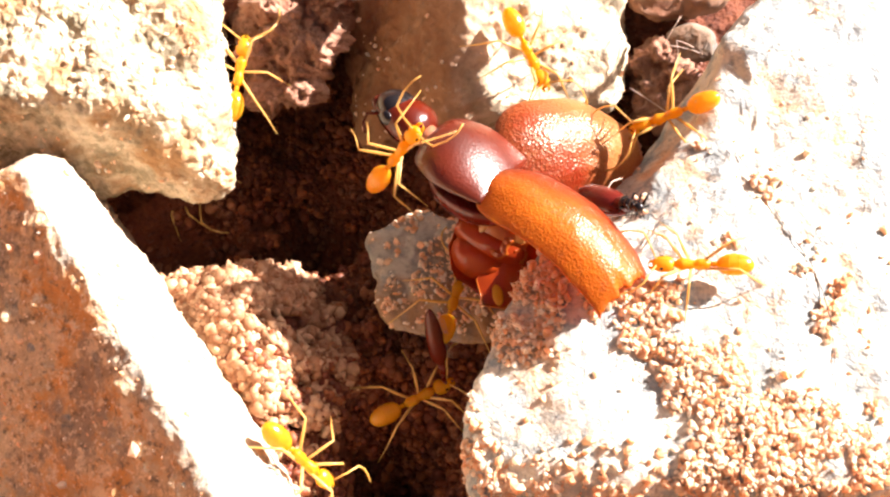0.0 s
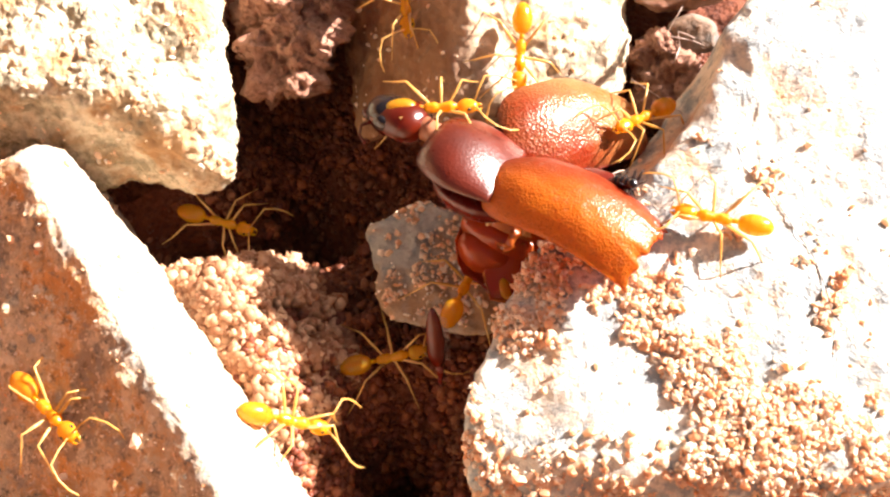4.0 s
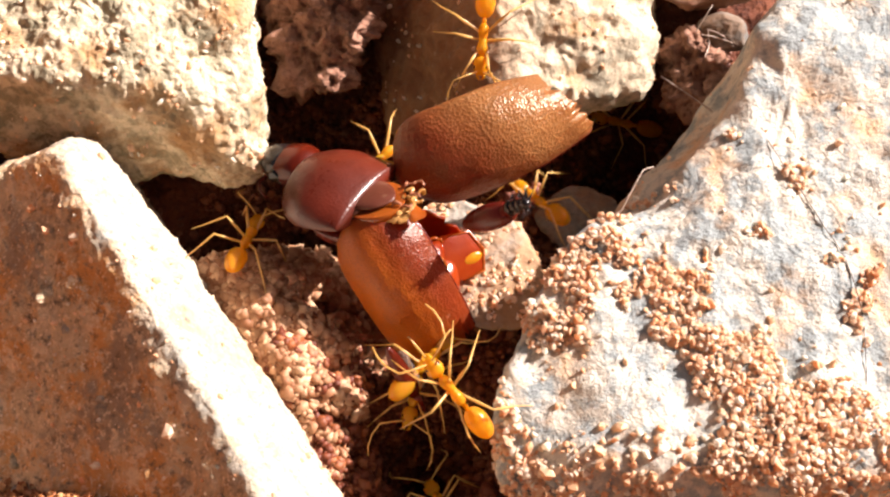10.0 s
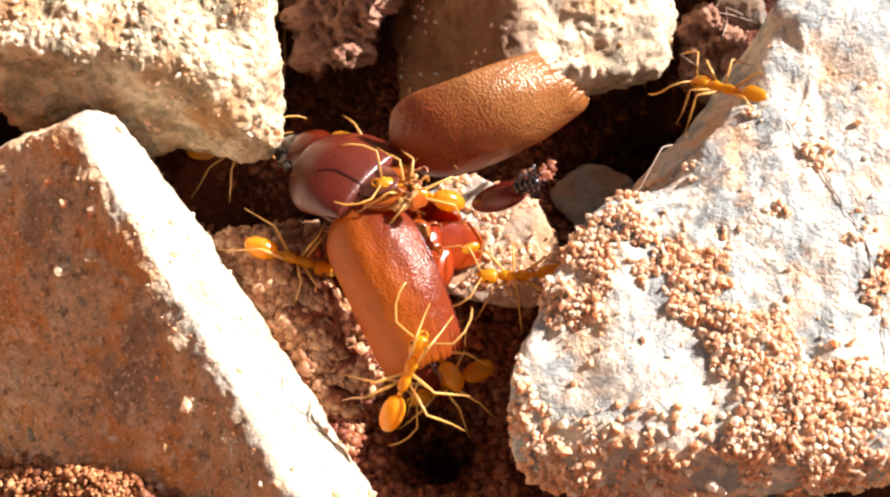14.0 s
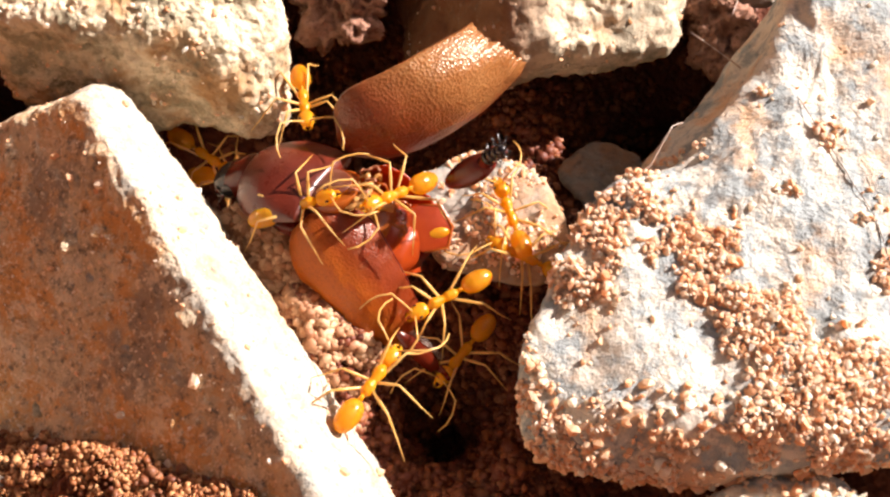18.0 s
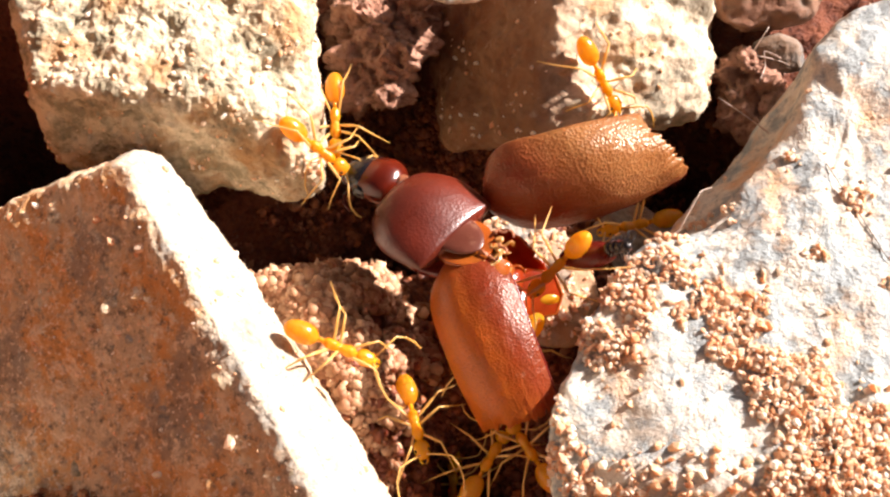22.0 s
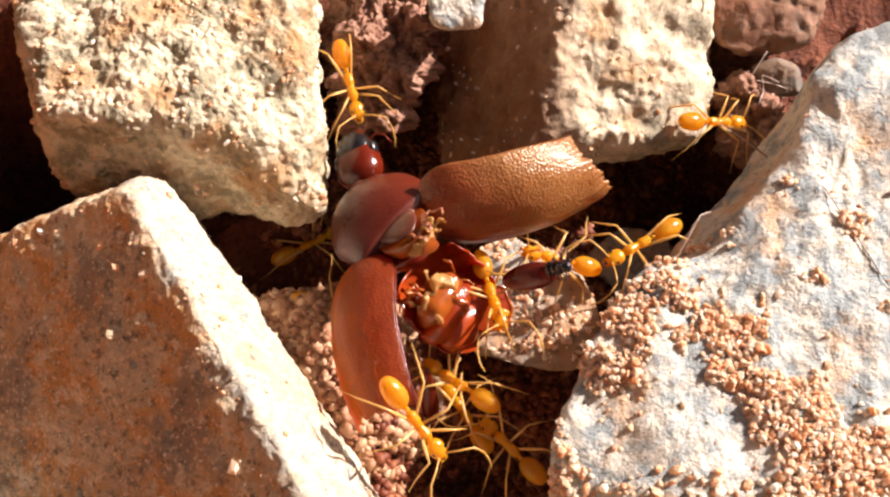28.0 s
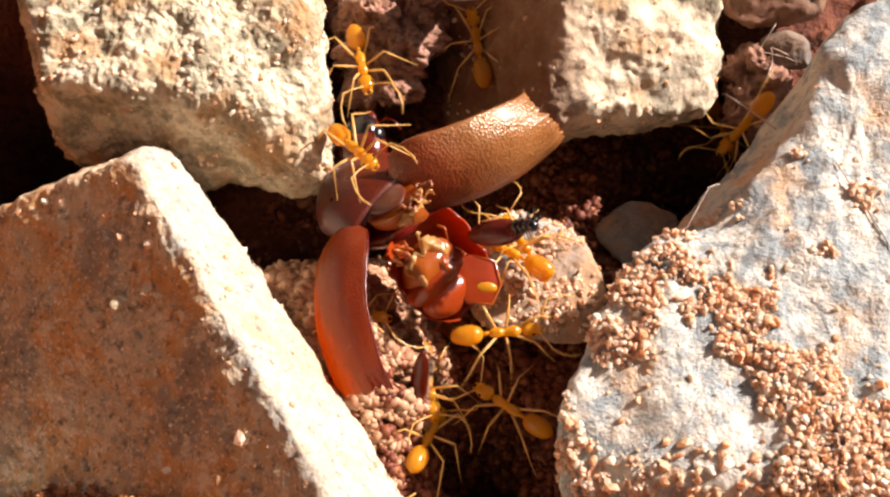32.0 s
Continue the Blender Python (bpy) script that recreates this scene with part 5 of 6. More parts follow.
    "route_l": [(0, 2.76, -6.02, -0.45, 10, -0, 27), (3, 1.51, -4.82, -0.45, 14, -0, -13), (4.5, 1.54, -4.15, -0.45, 8, -3, 31), (6, 1.58, -3.47, -0.45, 1, -0, 74), (7, 1.18, -4.38, -0.45, 6, -3, 13), (8, 0.79, -5.28, -0.45, 10, -0, -49), (10, 1.28, -6.37, -0.45, -3, 7, -105), (12, 1.78, -7.46, -0.45, -17, -0, -161), (16, 1.94, -7.00, -0.45, -22, -0, -148), (17, 2.27, -6.89, -0.45, -20, -0, -165), (18, 2.28, -6.88, -0.45, -7, -0, -128), (19, 2.87, -7.31, -0.45, -8, -0, -169), (20, 1.67, -10.97, -0.45, 4, -0, -91), (21, 1.35, -9.73, -0.45, 17, -0, -23), (21.67, 1.91, -9.10, -0.45, 10, -11, 31), (22.33, 2.48, -8.48, -0.45, -4, -11, 87), (23, 3.04, -7.85, -0.45, -11, -0, 141), (24, 3.17, -7.76, -0.45, -1, 7, -147), (25, 3.22, -8.21, 0.93, 9, -0, -74), (26, 2.49, -6.90, -0.45, 5, 5, -129), (27, 1.68, -6.14, -0.45, -2, 5, 176), (28, 0.86, -5.38, -0.45, -6, -0, 121), (28.5, -0.12, -5.25, -0.45, -9, -2, -160), (29, -1.10, -5.12, -0.45, -12, -0, -81), (30, -1.10, -6.34, 0.93, -1, -0, -85), (31, -1.20, -6.43, 0.93, -3, -0, -85), (32, -0.95, -5.57, -0.45, -8, -0, -80)],
    "route_m": [(0, 20.37, -18.63, -1.82, 3, -5, 69), (20, 14.64, -18.68, 1.38, -4, -35, 106), (23, 13.28, -13.20, 5.53, -5, -34, 91), (24, 13.62, -6.85, 7.05, 7, -11, 85), (24.5, 13.53, -3.74, 7.50, -6, -11, 109), (25, 13.16, -1.05, 7.04, -9, 19, 123), (25.5, 11.33, 0.73, 6.52, -11, 24, 131), (26.75, 10.10, 0.70, 5.38, -8, 12, 172), (28, 8.87, 0.67, 4.25, -13, -0, -149), (28.33, 10.08, 1.61, 4.58, -6, -10, 157), (28.67, 11.28, 2.56, 4.92, 6, -10, 101), (29, 12.48, 3.50, 5.25, 12, -0, 47), (30, 14.14, 5.63, 3.75, 11, -0, 60), (31, 14.11, 4.14, 3.72, -15, 20, 67), (31.5, 14.33, 5.84, 2.58, -33, 33, 132), (32, 14.54, 7.54, 1.44, -22, 52, -148)],
    "route_n": [(0, 1.54, 26.87, -1.78, -7, -6, -156), (0.33, 2.33, 20.94, 1.07, -16, -18, 153), (0.67, 3.13, 15.02, 3.92, -11, -32, 99), (1, 3.92, 9.09, 6.77, 5, -36, 37), (2, 2.85, 9.52, 5.58, 10, -42, 16), (2.5, 2.36, 9.96, 4.97, 28, -13, -36), (3, 1.87, 10.40, 4.37, 17, 18, -80), (5.5, 3.81, 12.79, 7.51, 9, -2, -92), (6.5, 2.86, 12.30, 7.17, -3, 38, -154), (9, 7.65, 16.36, 7.27, -3, -20, -131), (12, 0.59, 12.81, 8.52, 6, -22, -117), (14, -1.29, 13.03, 7.11, -5, 9, -75), (16, -3.17, 13.25, 5.70, 11, 39, -28), (18, -1.08, 17.14, 4.22, -14, 14, -84), (20, 1.00, 21.02, 2.75, -8, -20, -130), (28, 12.81, 16.82, 6.80, -3, -17, -80), (30, 9.33, 6.96, 4.95, 6, 27, -71), (30.33, 6.68, 8.35, 4.48, 20, 7, -14), (30.67, 4.02, 9.75, 4.00, 12, -16, 39), (31, 1.36, 11.15, 3.52, -13, -21, 100), (32, 1.35, 11.48, 3.60, -8, -19, 100)],
}
first_ant = build_ant()
ants = [first_ant] + [copy_thing(first_ant, Matrix()) for _ in range(len(ANT_PATHS) - 1)]


def ant_motion(ant, rows, seed):
    """The ant's way, and a stride of its legs as fast as it goes."""
    walk(ant, [(t, pose(x * MM, y * MM, z * MM, rx, ry, rz)) for t, x, y, z, rx, ry, rz in rows])
    times = np.arange(0, 32.01, 0.4)
    at = np.array([r[0] for r in rows])
    way = np.array([r[1:4] for r in rows])
    speed = np.linalg.norm(np.diff(way, axis=0), axis=1) / np.diff(at)
    rng = random.Random(seed)
    for leg in [c for c in ant.children if c.name.startswith("leg")]:
        phase = math.pi * ((leg["pair"] + (leg["side"] > 0)) % 2)
        rest = rng.uniform(-16, 16), rng.uniform(-8, 8)
        home = leg.location.copy()
        keys = []
        for k, t in enumerate(times):
            v = float(np.interp(t, (at[:-1] + at[1:]) / 2, speed))
            wide = min(1.0, 0.25 + v / 2.0)
            swing = 20 * wide * math.sin(t * 5.1 + phase + seed) + rest[0]
            lift = 7 * wide * math.cos(t * 5.1 + phase + seed) + rest[1]
            keys.append((float(t), Matrix.Translation(home) @ pose(0, 0, 0, lift * leg["side"], 0, swing)))
        walk(leg, keys)


# ---- small things ----
def build_pebbles():
    for n, (x, y, z, r) in enumerate([(-13.78, -2.89, 7.95, 0.20), (-13.61, -5.06, 7.13, 0.43), (-12.67, -6.44, 6.83, 0.23), (-15.07, -10.72, 3.19, 0.38), (-16.40, -10.54, 2.67, 0.20), (-14.84, -12.09, 2.87, 0.43), (-9.58, -13.47, 5.61, 0.33), (-13.34, -13.16, 3.23, 0.43), (-12.62, -15.08, 2.57, 0.33), (-5.48, -12.86, 8.52, 0.20), (-17.97, -2.98, 5.08, 0.20), (-11.11, -9.45, 6.59, 0.23), (-13.85, -2.90, 7.92, 0.20)]):
        rng = random.Random(n)
        mesh = rock_mesh("pebble", [(x + r * rng.uniform(0.7, 1.2) * a, y + r * rng.uniform(0.7, 1.2) * b, z + r * rng.uniform(0.5, 0.9) * c) for a in (-1, 1) for b in (-1, 1) for c in (-1, 1)],
                         (STONE_CREAM, STONE_TAN, STONE_GREY)[n % 3], level=4, sharp=6, rough=r * 0.35, size=r * 1.5, seed=n * 7.0)
        tagged(new("pebble", mesh), ("tiny pale pebble stuck on the tan stone", "tiny tan pebble stuck on the tan stone", "tiny grey pebble stuck on the tan stone")[n % 3], "pebble", group="pebbles on the tan stone")


build_pebbles()


def strand(points, thick, material, label):
    bm = bmesh.new()
    points = [Vector(p) for p in points]
    fine = [points[0]]
    for a, b in zip(points, points[1:]):
        fine += [a.lerp(b, k / 4) + Vector((0, 0, 0.05 * math.sin(math.pi * k / 4))) for k in range(1, 5)]
    tube(bm, fine, [thick] * (len(fine) - 1) + [thick * 0.4], 6)
    ob = part("hair_strand", bm, material, None)
    return tagged(ob, label, "hair")


strand([(16.80, 1.71, 7.47), (17.43, -0.14, 7.58), (18.23, -1.26, 7.06), (18.69, -2.32, 6.93), (19.27, -3.75, 6.99), (19.59, -5.27, 6.81), (19.78, -6.64, 6.41), (19.53, -9.24, 5.99)], 0.022, HAIR_DARK, "long fine dark hair lying over the pale stone")
strand([(15.60, 5.58, 4.12), (13.07, 7.03, 5.12)], 0.032, HAIR, "stiff pale hair standing out from the stone's edge")
strand([(11.85, 0.90, 6.75), (11.30, 0.55, 7.05), (10.75, -0.35, 6.85), (10.29, -1.10, 6.50), (9.68, -1.49, 6.20)], 0.03, HAIR, "short curled pale fibre on the stone's rim")
strand([(17.08, 11.12, 2.88), (16.23, 11.47, 3.03), (16.30, 10.81, 2.59), (15.94, 9.92, 2.58)], 0.035, HAIR, "pale curled fibre in the shade between stones")
strand([(16.40, 12.30, 3.90), (15.61, 11.30, 3.02), (15.31, 10.80, 2.07)], 0.03, HAIR, "thin pale fibre hanging between stones")
strand([(15.62, 11.17, 3.05), (16.81, 11.09, 2.79), (17.58, 10.97, 2.48)], 0.028, HAIR, "thin pale fibre lying on soil")


# ---- movement ----
def motions():
    walk(beetle, [
        (0, pose(0.00656, 0.00068, 0.00720, 26.0, 2.2, 145.7)),
        (1, pose(0.00654, 0.00103, 0.00699, 28.2, 4.7, 147.9)),
        (2, pose(0.00670, 0.00089, 0.00688, 26.0, 3.7, 153.0)),
        (3, pose(0.00673, 0.00067, 0.00702, 25.7, 1.8, 152.5)),
        (6, pose(0.00491, 0.00043, 0.00699, 21.6, 2.3, 147.6)),
        (7, pose(0.00304, 0.00013, 0.00638, 15.7, 4.1, 149.0)),
        (8, pose(0.00150, -0.00021, 0.00579, 5.8, 9.3, 149.3)),
        (9, pose(-0.00063, 0.00022, 0.00573, 16.1, 16.9, 149.1)),
        (10, pose(-0.00079, 0.00015, 0.00579, 12.5, 23.7, 151.2)),
        (11, pose(-0.00092, -0.00001, 0.00560, 8.2, 22.1, 149.6)),
        (12, pose(-0.00120, -0.00019, 0.00573, 1.3, 27.1, 146.8)),
        (13, pose(-0.00102, -0.00024, 0.00560, 3.2, 25.2, 143.0)),
        (16, pose(-0.00281, 0.00007, 0.00544, 15.0, 29.3, 153.7)),
        (17, pose(-0.00332, -0.00038, 0.00545, 6.8, 32.7, 145.3)),
        (18, pose(-0.00382, -0.00127, 0.00504, 14.9, 26.3, 156.6)),
        (19, pose(-0.00144, -0.00021, 0.00502, 13.4, 22.1, 152.7)),
        (20, pose(0.00021, -0.00037, 0.00527, -0.5, 18.7, 136.6)),
        (21, pose(0.00038, -0.00092, 0.00557, -4.2, 14.2, 132.1)),
        (22, pose(0.00054, -0.00086, 0.00561, 3.4, 14.4, 138.4)),
        (23, pose(-0.00036, -0.00062, 0.00520, 9.8, 3.3, 142.3)),
        (24, pose(-0.00098, 0.00004, 0.00538, -4.5, 15.5, 136.3)),
        (25, pose(-0.00009, -0.00023, 0.00522, -6.5, 10.7, 133.7)),
        (28, pose(-0.00210, 0.00066, 0.00596, -15.6, 36.3, 128.5)),
        (29, pose(-0.00262, 0.00086, 0.00522, -3.6, 35.5, 137.2)),
        (30, pose(-0.00264, 0.00094, 0.00508, 7.8, 30.7, 144.2)),
        (31, pose(-0.00275, 0.00080, 0.00506, 9.1, 34.9, 146.3)),
        (32, pose(-0.00300, 0.00104, 0.00511, -6.4, 37.9, 135.6))])
    walk(beetle_head, [
        (0, pose(0.00534, -0.00048, 0.00034, -0.0, -4.9, -11.7)),
        (1, pose(0.00525, -0.00048, 0.00052, -0.0, -6.9, -6.9)),
        (2, pose(0.00539, -0.00063, 0.00054, 0.0, 3.8, -6.2)),
        (3, pose(0.00562, -0.00058, 0.00034, -0.0, 9.3, -9.3)),
        (6, pose(0.00511, -0.00056, 0.00031, 0.0, 7.4, -0.4)),
        (7, pose(0.00500, -0.00069, 0.00034, 0.0, 11.4, 6.5)),
        (8, pose(0.00480, -0.00072, 0.00021, -0.0, 7.8, 12.2)),
        (9, pose(0.00484, -0.00069, 0.00012, -0.0, 10.7, 6.8)),
        (10, pose(0.00480, -0.00087, 0.00032, -0.0, -0.7, 5.0)),
        (11, pose(0.00476, -0.00117, 0.00037, 0.0, 1.4, 4.7)),
        (12, pose(0.00485, -0.00121, 0.00029, -0.0, -3.8, 3.8)),
        (13, pose(0.00488, -0.00099, 0.00022, 0.0, 0.5, 10.9)),
        (16, pose(0.00458, -0.00053, -0.00042, -0.0, 18.6, 15.9)),
        (17, pose(0.00493, -0.00028, -0.00028, 0.0, 9.6, 19.2)),
        (18, pose(0.00488, -0.00043, -0.00029, 0.0, 16.5, 8.6)),
        (19, pose(0.00482, -0.00091, -0.00015, -0.0, 20.7, 2.5)),
        (20, pose(0.00507, -0.00031, -0.00002, 0.0, 10.6, 27.5)),
        (21, pose(0.00505, 0.00018, -0.00011, 0.0, 13.3, 41.3)),
        (22, pose(0.00524, -0.00039, 0.00015, 0.0, 5.2, 15.2)),
        (23, pose(0.00518, -0.00133, 0.00058, 0.0, -4.2, -22.3)),
        (24, pose(0.00510, -0.00170, 0.00060, 0.0, -13.5, -34.7)),
        (25, pose(0.00538, -0.00110, 0.00071, -0.0, -18.1, -10.0)),
        (28, pose(0.00519, -0.00183, 0.00095, 0.0, -22.8, -40.3)),
        (29, pose(0.00441, -0.00266, 0.00054, -0.0, -14.7, -54.8)),
        (30, pose(0.00394, -0.00269, 0.00067, -0.0, -17.6, -61.2)),
        (31, pose(0.00379, -0.00294, 0.00096, 0.0, -24.7, -59.7)),
        (32, pose(0.00424, -0.00243, 0.00056, -0.0, -27.0, -60.2))])
    walk(case_right, [
        (0, pose(0.00008, -0.00166, 0.00032, 46.5, 7.0, -115.0)),
        (1, pose(0.00026, -0.00179, 0.00051, 29.6, 9.1, -117.3)),
        (2, pose(0.00021, -0.00187, 0.00074, 38.1, 9.6, -118.5)),
        (3, pose(0.00015, -0.00186, 0.00078, 42.8, 8.2, -115.2)),
        (6, pose(-0.00064, -0.00198, 0.00040, 51.8, -6.9, -114.7)),
        (7, pose(-0.00071, -0.00218, 0.00032, 62.6, -10.2, -118.5)),
        (8, pose(-0.00116, -0.00257, 0.00001, 57.7, -2.0, -118.8)),
        (9, pose(-0.00108, -0.00222, -0.00014, 85.3, -13.6, -131.1)),
        (10, pose(-0.00103, -0.00211, -0.00060, 80.1, -4.3, -129.9)),
        (11, pose(-0.00040, -0.00249, 0.00026, 26.9, -1.8, -133.7)),
        (12, pose(-0.00096, -0.00220, -0.00093, 84.4, 2.7, -130.6)),
        (13, pose(-0.00074, -0.00220, -0.00057, 85.4, -0.3, -125.7)),
        (16, pose(-0.00039, -0.00175, -0.00018, 103.7, -3.7, -124.6)),
        (17, pose(-0.00043, -0.00212, -0.00029, 104.8, -3.3, -119.6)),
        (18, pose(-0.00071, -0.00225, 0.00032, 102.3, -6.6, -127.9)),
        (19, pose(-0.00030, -0.00252, 0.00046, 30.5, -12.0, -142.8)),
        (20, pose(-0.00051, -0.00252, -0.00039, 82.1, 0.7, -128.6)),
        (21, pose(0.00028, -0.00273, -0.00002, 17.8, -7.7, -129.4)),
        (22, pose(-0.00046, -0.00253, -0.00019, 74.0, -4.9, -125.6)),
        (23, pose(-0.00054, -0.00259, 0.00040, 70.1, -16.3, -124.8)),
        (24, pose(-0.00064, -0.00230, -0.00059, 76.4, 3.6, -121.7)),
        (25, pose(-0.00050, -0.00250, -0.00044, 69.3, 4.5, -118.4)),
        (28, pose(-0.00044, -0.00114, -0.00117, 100.7, 24.6, -111.2)),
        (29, pose(-0.00041, -0.00119, -0.00049, 111.1, 17.3, -110.8)),
        (30, pose(-0.00036, -0.00120, -0.00007, 110.4, 9.3, -114.8)),
        (31, pose(-0.00038, -0.00117, -0.00018, 115.6, 9.4, -114.5)),
        (32, pose(-0.00020, -0.00084, -0.00066, 112.8, 16.7, -103.9))])
    walk(case_left, [
        (0, pose(-0.00016, 0.00041, 0.00086, -0.4, 10.6, 175.3)),
        (1, pose(-0.00018, 0.00044, 0.00093, -1.8, 6.0, 177.9)),
        (2, pose(-0.00036, 0.00037, 0.00111, -3.8, 5.9, 177.9)),
        (3, pose(-0.00004, 0.00054, 0.00107, -3.8, 1.3, 179.6)),
        (6, pose(0.00019, 0.00036, 0.00061, 56.4, 14.5, 169.5)),
        (7, pose(-0.00032, 0.00030, 0.00080, 28.7, 20.2, 168.5)),
        (8, pose(-0.00058, 0.00019, 0.00080, 10.4, 25.7, 157.9)),
        (9, pose(-0.00116, 0.00113, -0.00018, 40.9, 67.4, -170.9)),
        (10, pose(-0.00133, 0.00120, -0.00031, 42.4, 74.8, -176.4)),
        (11, pose(-0.00103, 0.00112, -0.00009, 14.6, 50.4, 151.2)),
        (12, pose(-0.00125, 0.00118, -0.00024, 1.4, 55.3, 146.2)),
        (13, pose(-0.00118, 0.00108, -0.00016, 4.7, 53.4, 150.9)),
        (16, pose(0.00000, 0.00177, -0.00021, -36.6, 55.2, 138.2)),
        (17, pose(-0.00086, 0.00129, -0.00014, 2.8, 78.9, 169.2)),
        (18, pose(-0.00124, 0.00146, -0.00064, 48.3, 82.7, -169.1)),
        (19, pose(-0.00107, 0.00106, -0.00009, -1.2, 62.2, 129.6)),
        (20, pose(-0.00127, 0.00116, 0.00001, 8.2, 32.7, 147.1)),
        (21, pose(-0.00132, 0.00115, 0.00015, 13.2, 30.8, 154.9)),
        (22, pose(-0.00152, 0.00089, 0.00005, 16.2, 37.0, 152.8)),
        (23, pose(-0.00105, 0.00108, 0.00021, 28.9, 30.5, 167.3)),
        (24, pose(-0.00132, 0.00111, -0.00005, -19.8, 35.8, 157.8)),
        (25, pose(-0.00139, 0.00066, 0.00025, -9.2, 21.2, 155.6)),
        (28, pose(-0.00009, 0.00221, 0.00032, 2.8, 22.2, 136.4)),
        (29, pose(0.00020, 0.00249, 0.00010, 12.7, 32.8, 129.7)),
        (30, pose(0.00058, 0.00250, -0.00005, 23.0, 41.2, 127.8)),
        (31, pose(0.00068, 0.00249, -0.00001, 20.1, 40.4, 125.9)),
        (32, pose(0.00023, 0.00257, 0.00046, 15.9, 36.2, 124.4))])
    walk(beetle_abdomen, [
        (0, pose(-0.00121, -0.00129, -0.00136, -37.5, 55.8, 69.7)),
        (1, pose(-0.00118, -0.00133, -0.00128, -43.4, 59.1, 65.7)),
        (2, pose(-0.00128, -0.00133, -0.00134, -43.5, 54.7, 59.9)),
        (3, pose(-0.00132, -0.00132, -0.00136, -39.7, 53.8, 62.5)),
        (6, pose(-0.00120, -0.00121, -0.00147, -32.3, 50.8, 75.7)),
        (7, pose(-0.00114, -0.00107, -0.00159, -31.7, 51.3, 79.6)),
        (8, pose(-0.00099, -0.00084, -0.00172, -32.8, 49.2, 89.2)),
        (9, pose(-0.00097, -0.00008, -0.00174, 52.5, 51.5, -137.8)),
        (10, pose(-0.00093, 0.00021, -0.00219, 58.9, 55.7, -128.6)),
        (11, pose(-0.00079, 0.00020, -0.00208, 49.3, 57.8, -137.5)),
        (12, pose(-0.00071, 0.00020, -0.00222, 45.5, 64.5, -138.4)),
        (13, pose(-0.00052, 0.00015, -0.00218, 49.1, 65.0, -133.5)),
        (16, pose(-0.00082, -0.00021, -0.00150, 64.0, 63.2, -130.4)),
        (17, pose(-0.00088, -0.00064, -0.00178, 53.2, 68.7, -135.5)),
        (18, pose(-0.00086, -0.00105, -0.00104, 41.2, 64.0, -161.1)),
        (19, pose(-0.00087, -0.00099, -0.00086, 31.5, 66.5, -172.0)),
        (20, pose(-0.00116, -0.00063, -0.00074, 5.8, 67.9, 176.2)),
        (21, pose(-0.00044, -0.00091, -0.00098, 5.5, 61.7, -176.6)),
        (22, pose(-0.00069, -0.00052, -0.00126, 23.0, 59.0, -163.7)),
        (23, pose(-0.00113, -0.00088, -0.00022, 25.3, 49.5, -170.6)),
        (24, pose(-0.00088, -0.00070, -0.00092, -1.5, 52.1, 170.5)),
        (25, pose(-0.00099, -0.00090, -0.00082, -4.1, 52.7, 170.2)),
        (28, pose(-0.00100, 0.00054, -0.00188, -20.1, 79.2, 161.6)),
        (29, pose(-0.00195, 0.00013, -0.00156, -7.4, 75.2, 164.2)),
        (30, pose(-0.00179, 0.00061, -0.00116, 27.5, 69.3, -166.6)),
        (31, pose(-0.00144, 0.00050, -0.00100, 26.1, 74.1, -170.2)),
        (32, pose(-0.00157, 0.00011, -0.00130, -25.2, 74.2, 146.6))])
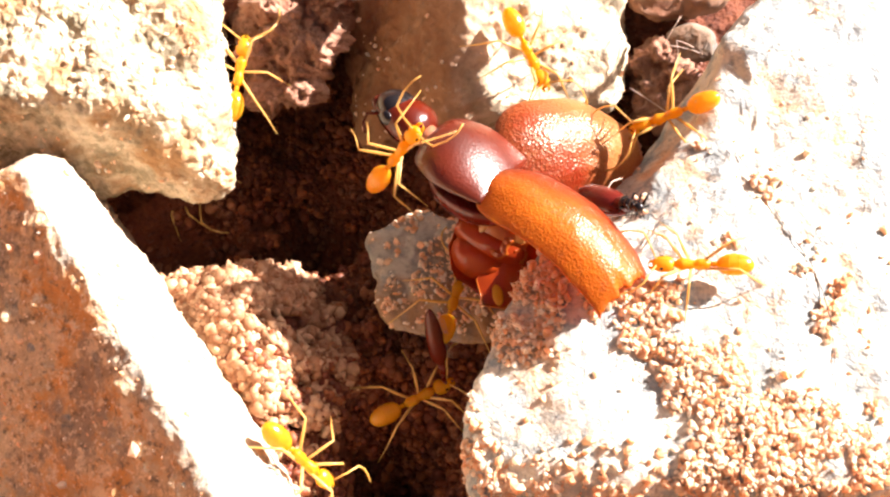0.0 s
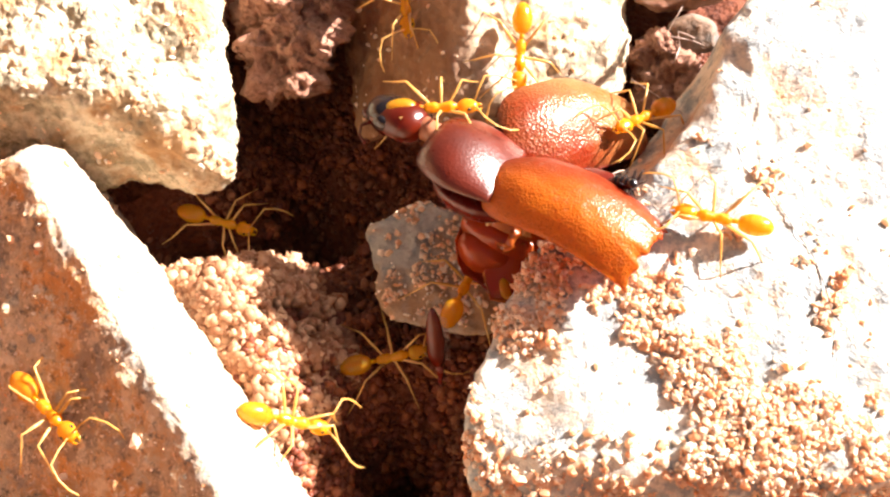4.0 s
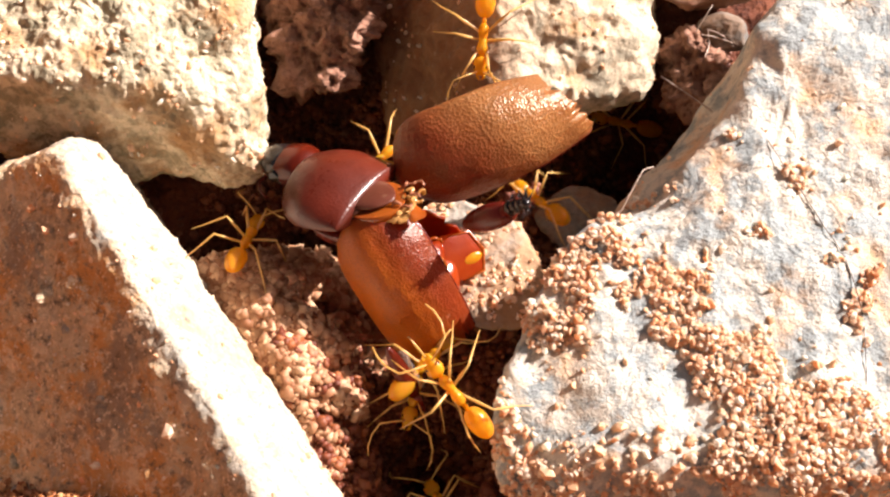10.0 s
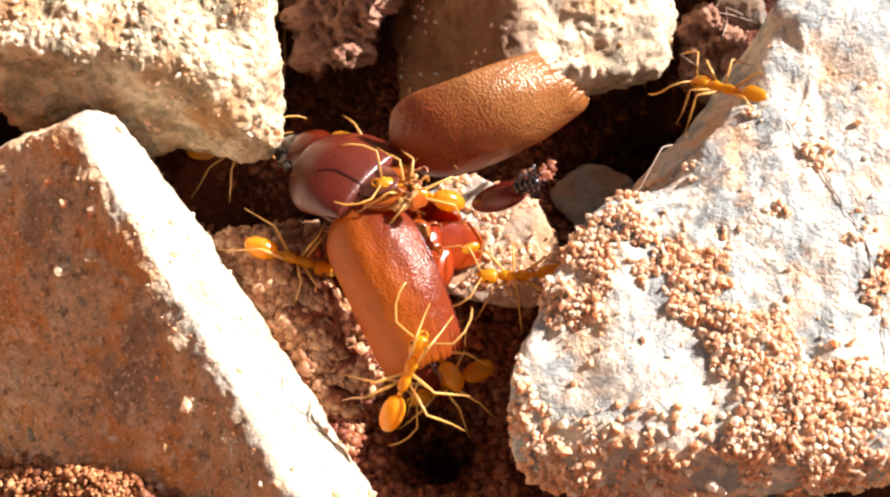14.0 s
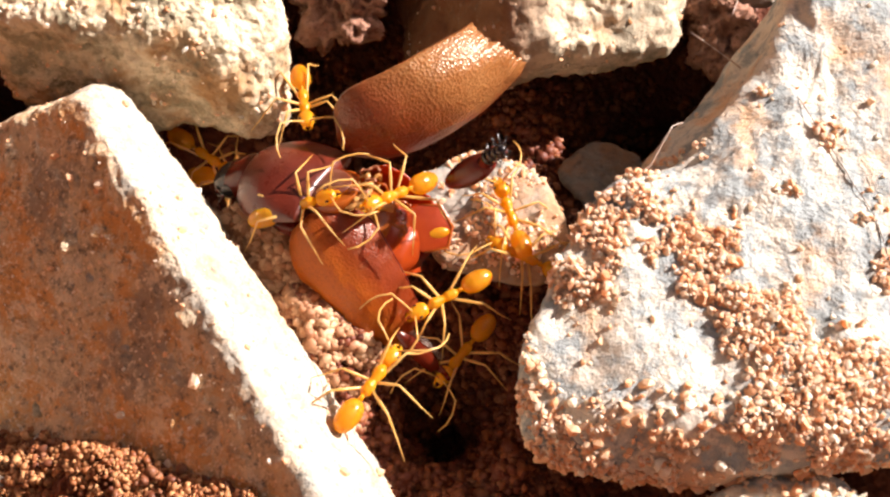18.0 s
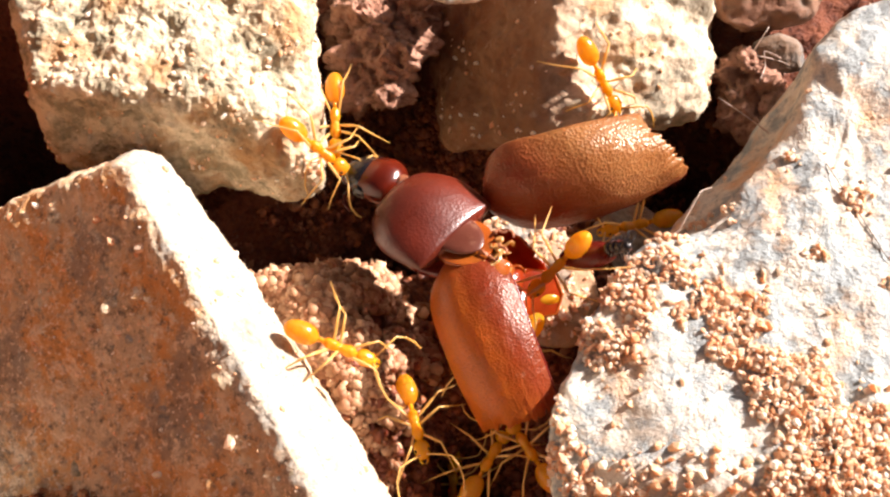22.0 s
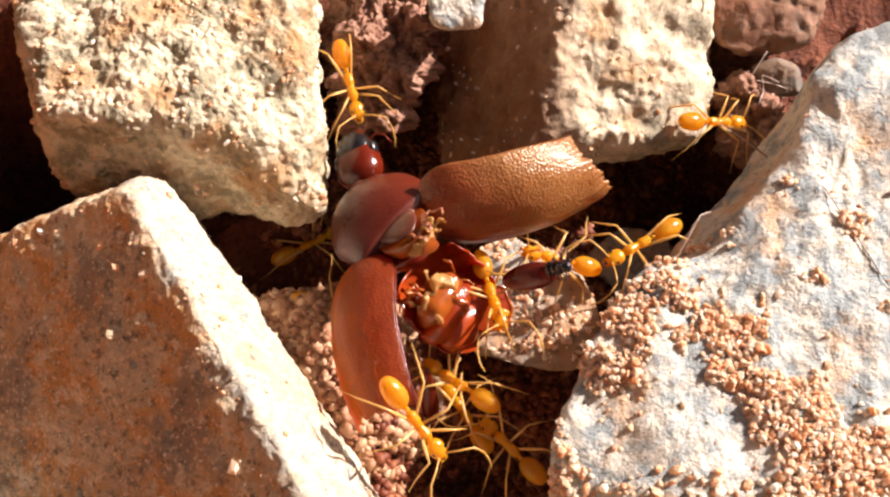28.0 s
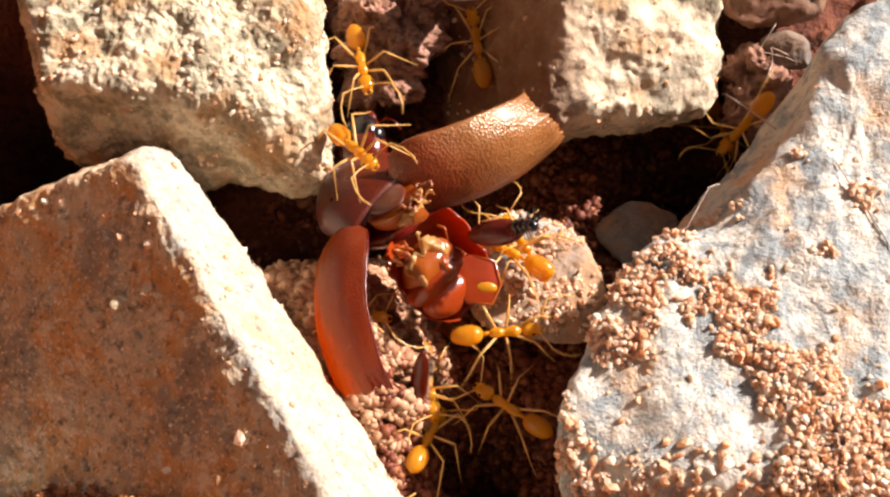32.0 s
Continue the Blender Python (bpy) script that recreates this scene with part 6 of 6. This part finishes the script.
    walk(beetle_hind, [
        (0, pose(-0.00276, -0.00231, -0.00017, 39.5, -15.7, 161.1)),
        (1, pose(-0.00279, -0.00207, -0.00046, 37.4, -17.5, 159.4)),
        (2, pose(-0.00246, -0.00198, -0.00035, 39.1, -19.7, 156.4)),
        (3, pose(-0.00224, -0.00204, -0.00016, 32.3, -18.6, 157.0)),
        (6, pose(-0.00263, -0.00257, 0.00006, 34.6, -18.4, 167.9)),
        (7, pose(-0.00349, -0.00314, -0.00001, 32.1, -25.4, 170.6)),
        (8, pose(-0.00285, -0.00175, -0.00125, 26.9, -3.5, -140.8)),
        (9, pose(-0.00338, -0.00215, -0.00146, 45.1, -29.4, -160.1)),
        (10, pose(-0.00343, -0.00181, -0.00218, 38.0, -16.1, -165.9)),
        (11, pose(-0.00375, -0.00247, -0.00184, 29.4, -8.2, -172.4)),
        (12, pose(-0.00363, -0.00206, -0.00244, 32.2, -4.7, -161.2)),
        (13, pose(-0.00340, -0.00218, -0.00214, 37.5, -11.0, -155.0)),
        (16, pose(-0.00352, -0.00213, -0.00221, 43.3, -20.7, -165.1)),
        (17, pose(-0.00339, -0.00273, -0.00206, 42.9, -13.8, -152.7)),
        (18, pose(-0.00422, -0.00295, -0.00169, 44.2, -23.2, -165.1)),
        (19, pose(-0.00341, -0.00210, -0.00175, 37.4, -4.5, -151.4)),
        (20, pose(-0.00368, -0.00268, -0.00209, 31.0, -16.1, -151.8)),
        (21, pose(-0.00333, -0.00303, -0.00169, 24.6, -18.6, -146.1)),
        (22, pose(-0.00357, -0.00271, -0.00165, 26.0, -20.9, -156.7)),
        (23, pose(-0.00320, -0.00264, -0.00079, 31.2, -35.9, -153.4)),
        (24, pose(-0.00355, -0.00228, -0.00210, 24.7, -14.8, -142.2)),
        (25, pose(-0.00302, -0.00219, -0.00167, 16.5, -21.4, -138.8)),
        (28, pose(-0.00336, -0.00124, -0.00393, 27.1, 4.2, -147.7)),
        (29, pose(-0.00285, -0.00135, -0.00294, 36.0, 4.5, -150.7)),
        (30, pose(-0.00288, -0.00145, -0.00261, 38.3, -3.8, -157.6)),
        (31, pose(-0.00275, -0.00143, -0.00268, 40.5, 0.1, -158.9)),
        (32, pose(-0.00269, -0.00129, -0.00286, 32.2, 6.3, -153.8))])
    walk(beetle_middle, [
        (0, pose(0.00034, 0.00356, -0.00536, 69.3, 67.8, -159.9)),
        (1, pose(0.00011, 0.00412, -0.00572, 88.3, 71.6, -144.2)),
        (2, pose(0.00061, 0.00508, -0.00490, 82.4, 77.0, -158.6)),
        (3, pose(0.00082, 0.00471, -0.00485, 69.7, 72.9, -169.6)),
        (6, pose(-0.00084, 0.00407, -0.00432, 38.6, 75.8, 158.1)),
        (7, pose(-0.00174, 0.00436, -0.00356, 46.3, 67.6, -179.4)),
        (8, pose(-0.00228, 0.00428, -0.00301, 10.9, 65.6, 146.3)),
        (9, pose(-0.00305, 0.00411, -0.00491, 64.3, 67.6, -146.9)),
        (10, pose(-0.00234, 0.00393, -0.00476, 52.3, 80.4, -164.3)),
        (11, pose(-0.00318, 0.00462, -0.00488, 79.5, 80.1, -132.3)),
        (12, pose(-0.00331, 0.00487, -0.00496, 93.3, 87.3, -114.5)),
        (13, pose(-0.00355, 0.00412, -0.00504, 89.1, 83.0, -116.7)),
        (16, pose(-0.00280, 0.00384, -0.00598, 124.9, 79.0, -90.2)),
        (17, pose(-0.00316, 0.00264, -0.00537, 76.3, 80.7, -127.0)),
        (18, pose(-0.00385, 0.00286, -0.00523, 80.9, 70.7, -128.2)),
        (19, pose(-0.00387, 0.00416, -0.00475, 93.8, 75.0, -110.6)),
        (20, pose(-0.00445, 0.00414, -0.00507, -74.9, 83.4, 69.5)),
        (21, pose(-0.00437, 0.00337, -0.00434, -38.5, 79.5, 109.4)),
        (22, pose(-0.00442, 0.00284, -0.00482, -16.7, 85.1, 126.0)),
        (23, pose(-0.00538, 0.00245, -0.00393, 56.8, 74.5, -161.3)),
        (24, pose(-0.00504, 0.00319, -0.00464, -23.2, 83.0, 129.9)),
        (25, pose(-0.00583, 0.00337, -0.00427, -0.9, 75.8, 155.4)),
        (28, pose(-0.00184, 0.00374, -0.00500, -83.3, 59.3, 66.3)),
        (29, pose(-0.00314, 0.00358, -0.00505, -81.3, 67.7, 63.8)),
        (30, pose(-0.00299, 0.00356, -0.00502, -88.9, 71.3, 45.7)),
        (31, pose(-0.00265, 0.00334, -0.00528, -91.5, 67.0, 40.6)),
        (32, pose(-0.00294, 0.00383, -0.00508, -85.3, 53.0, 49.3))])
    for n, (ant, rows) in enumerate(zip(ants, ANT_PATHS.values())):
        ant_motion(ant, rows, n)


motions()
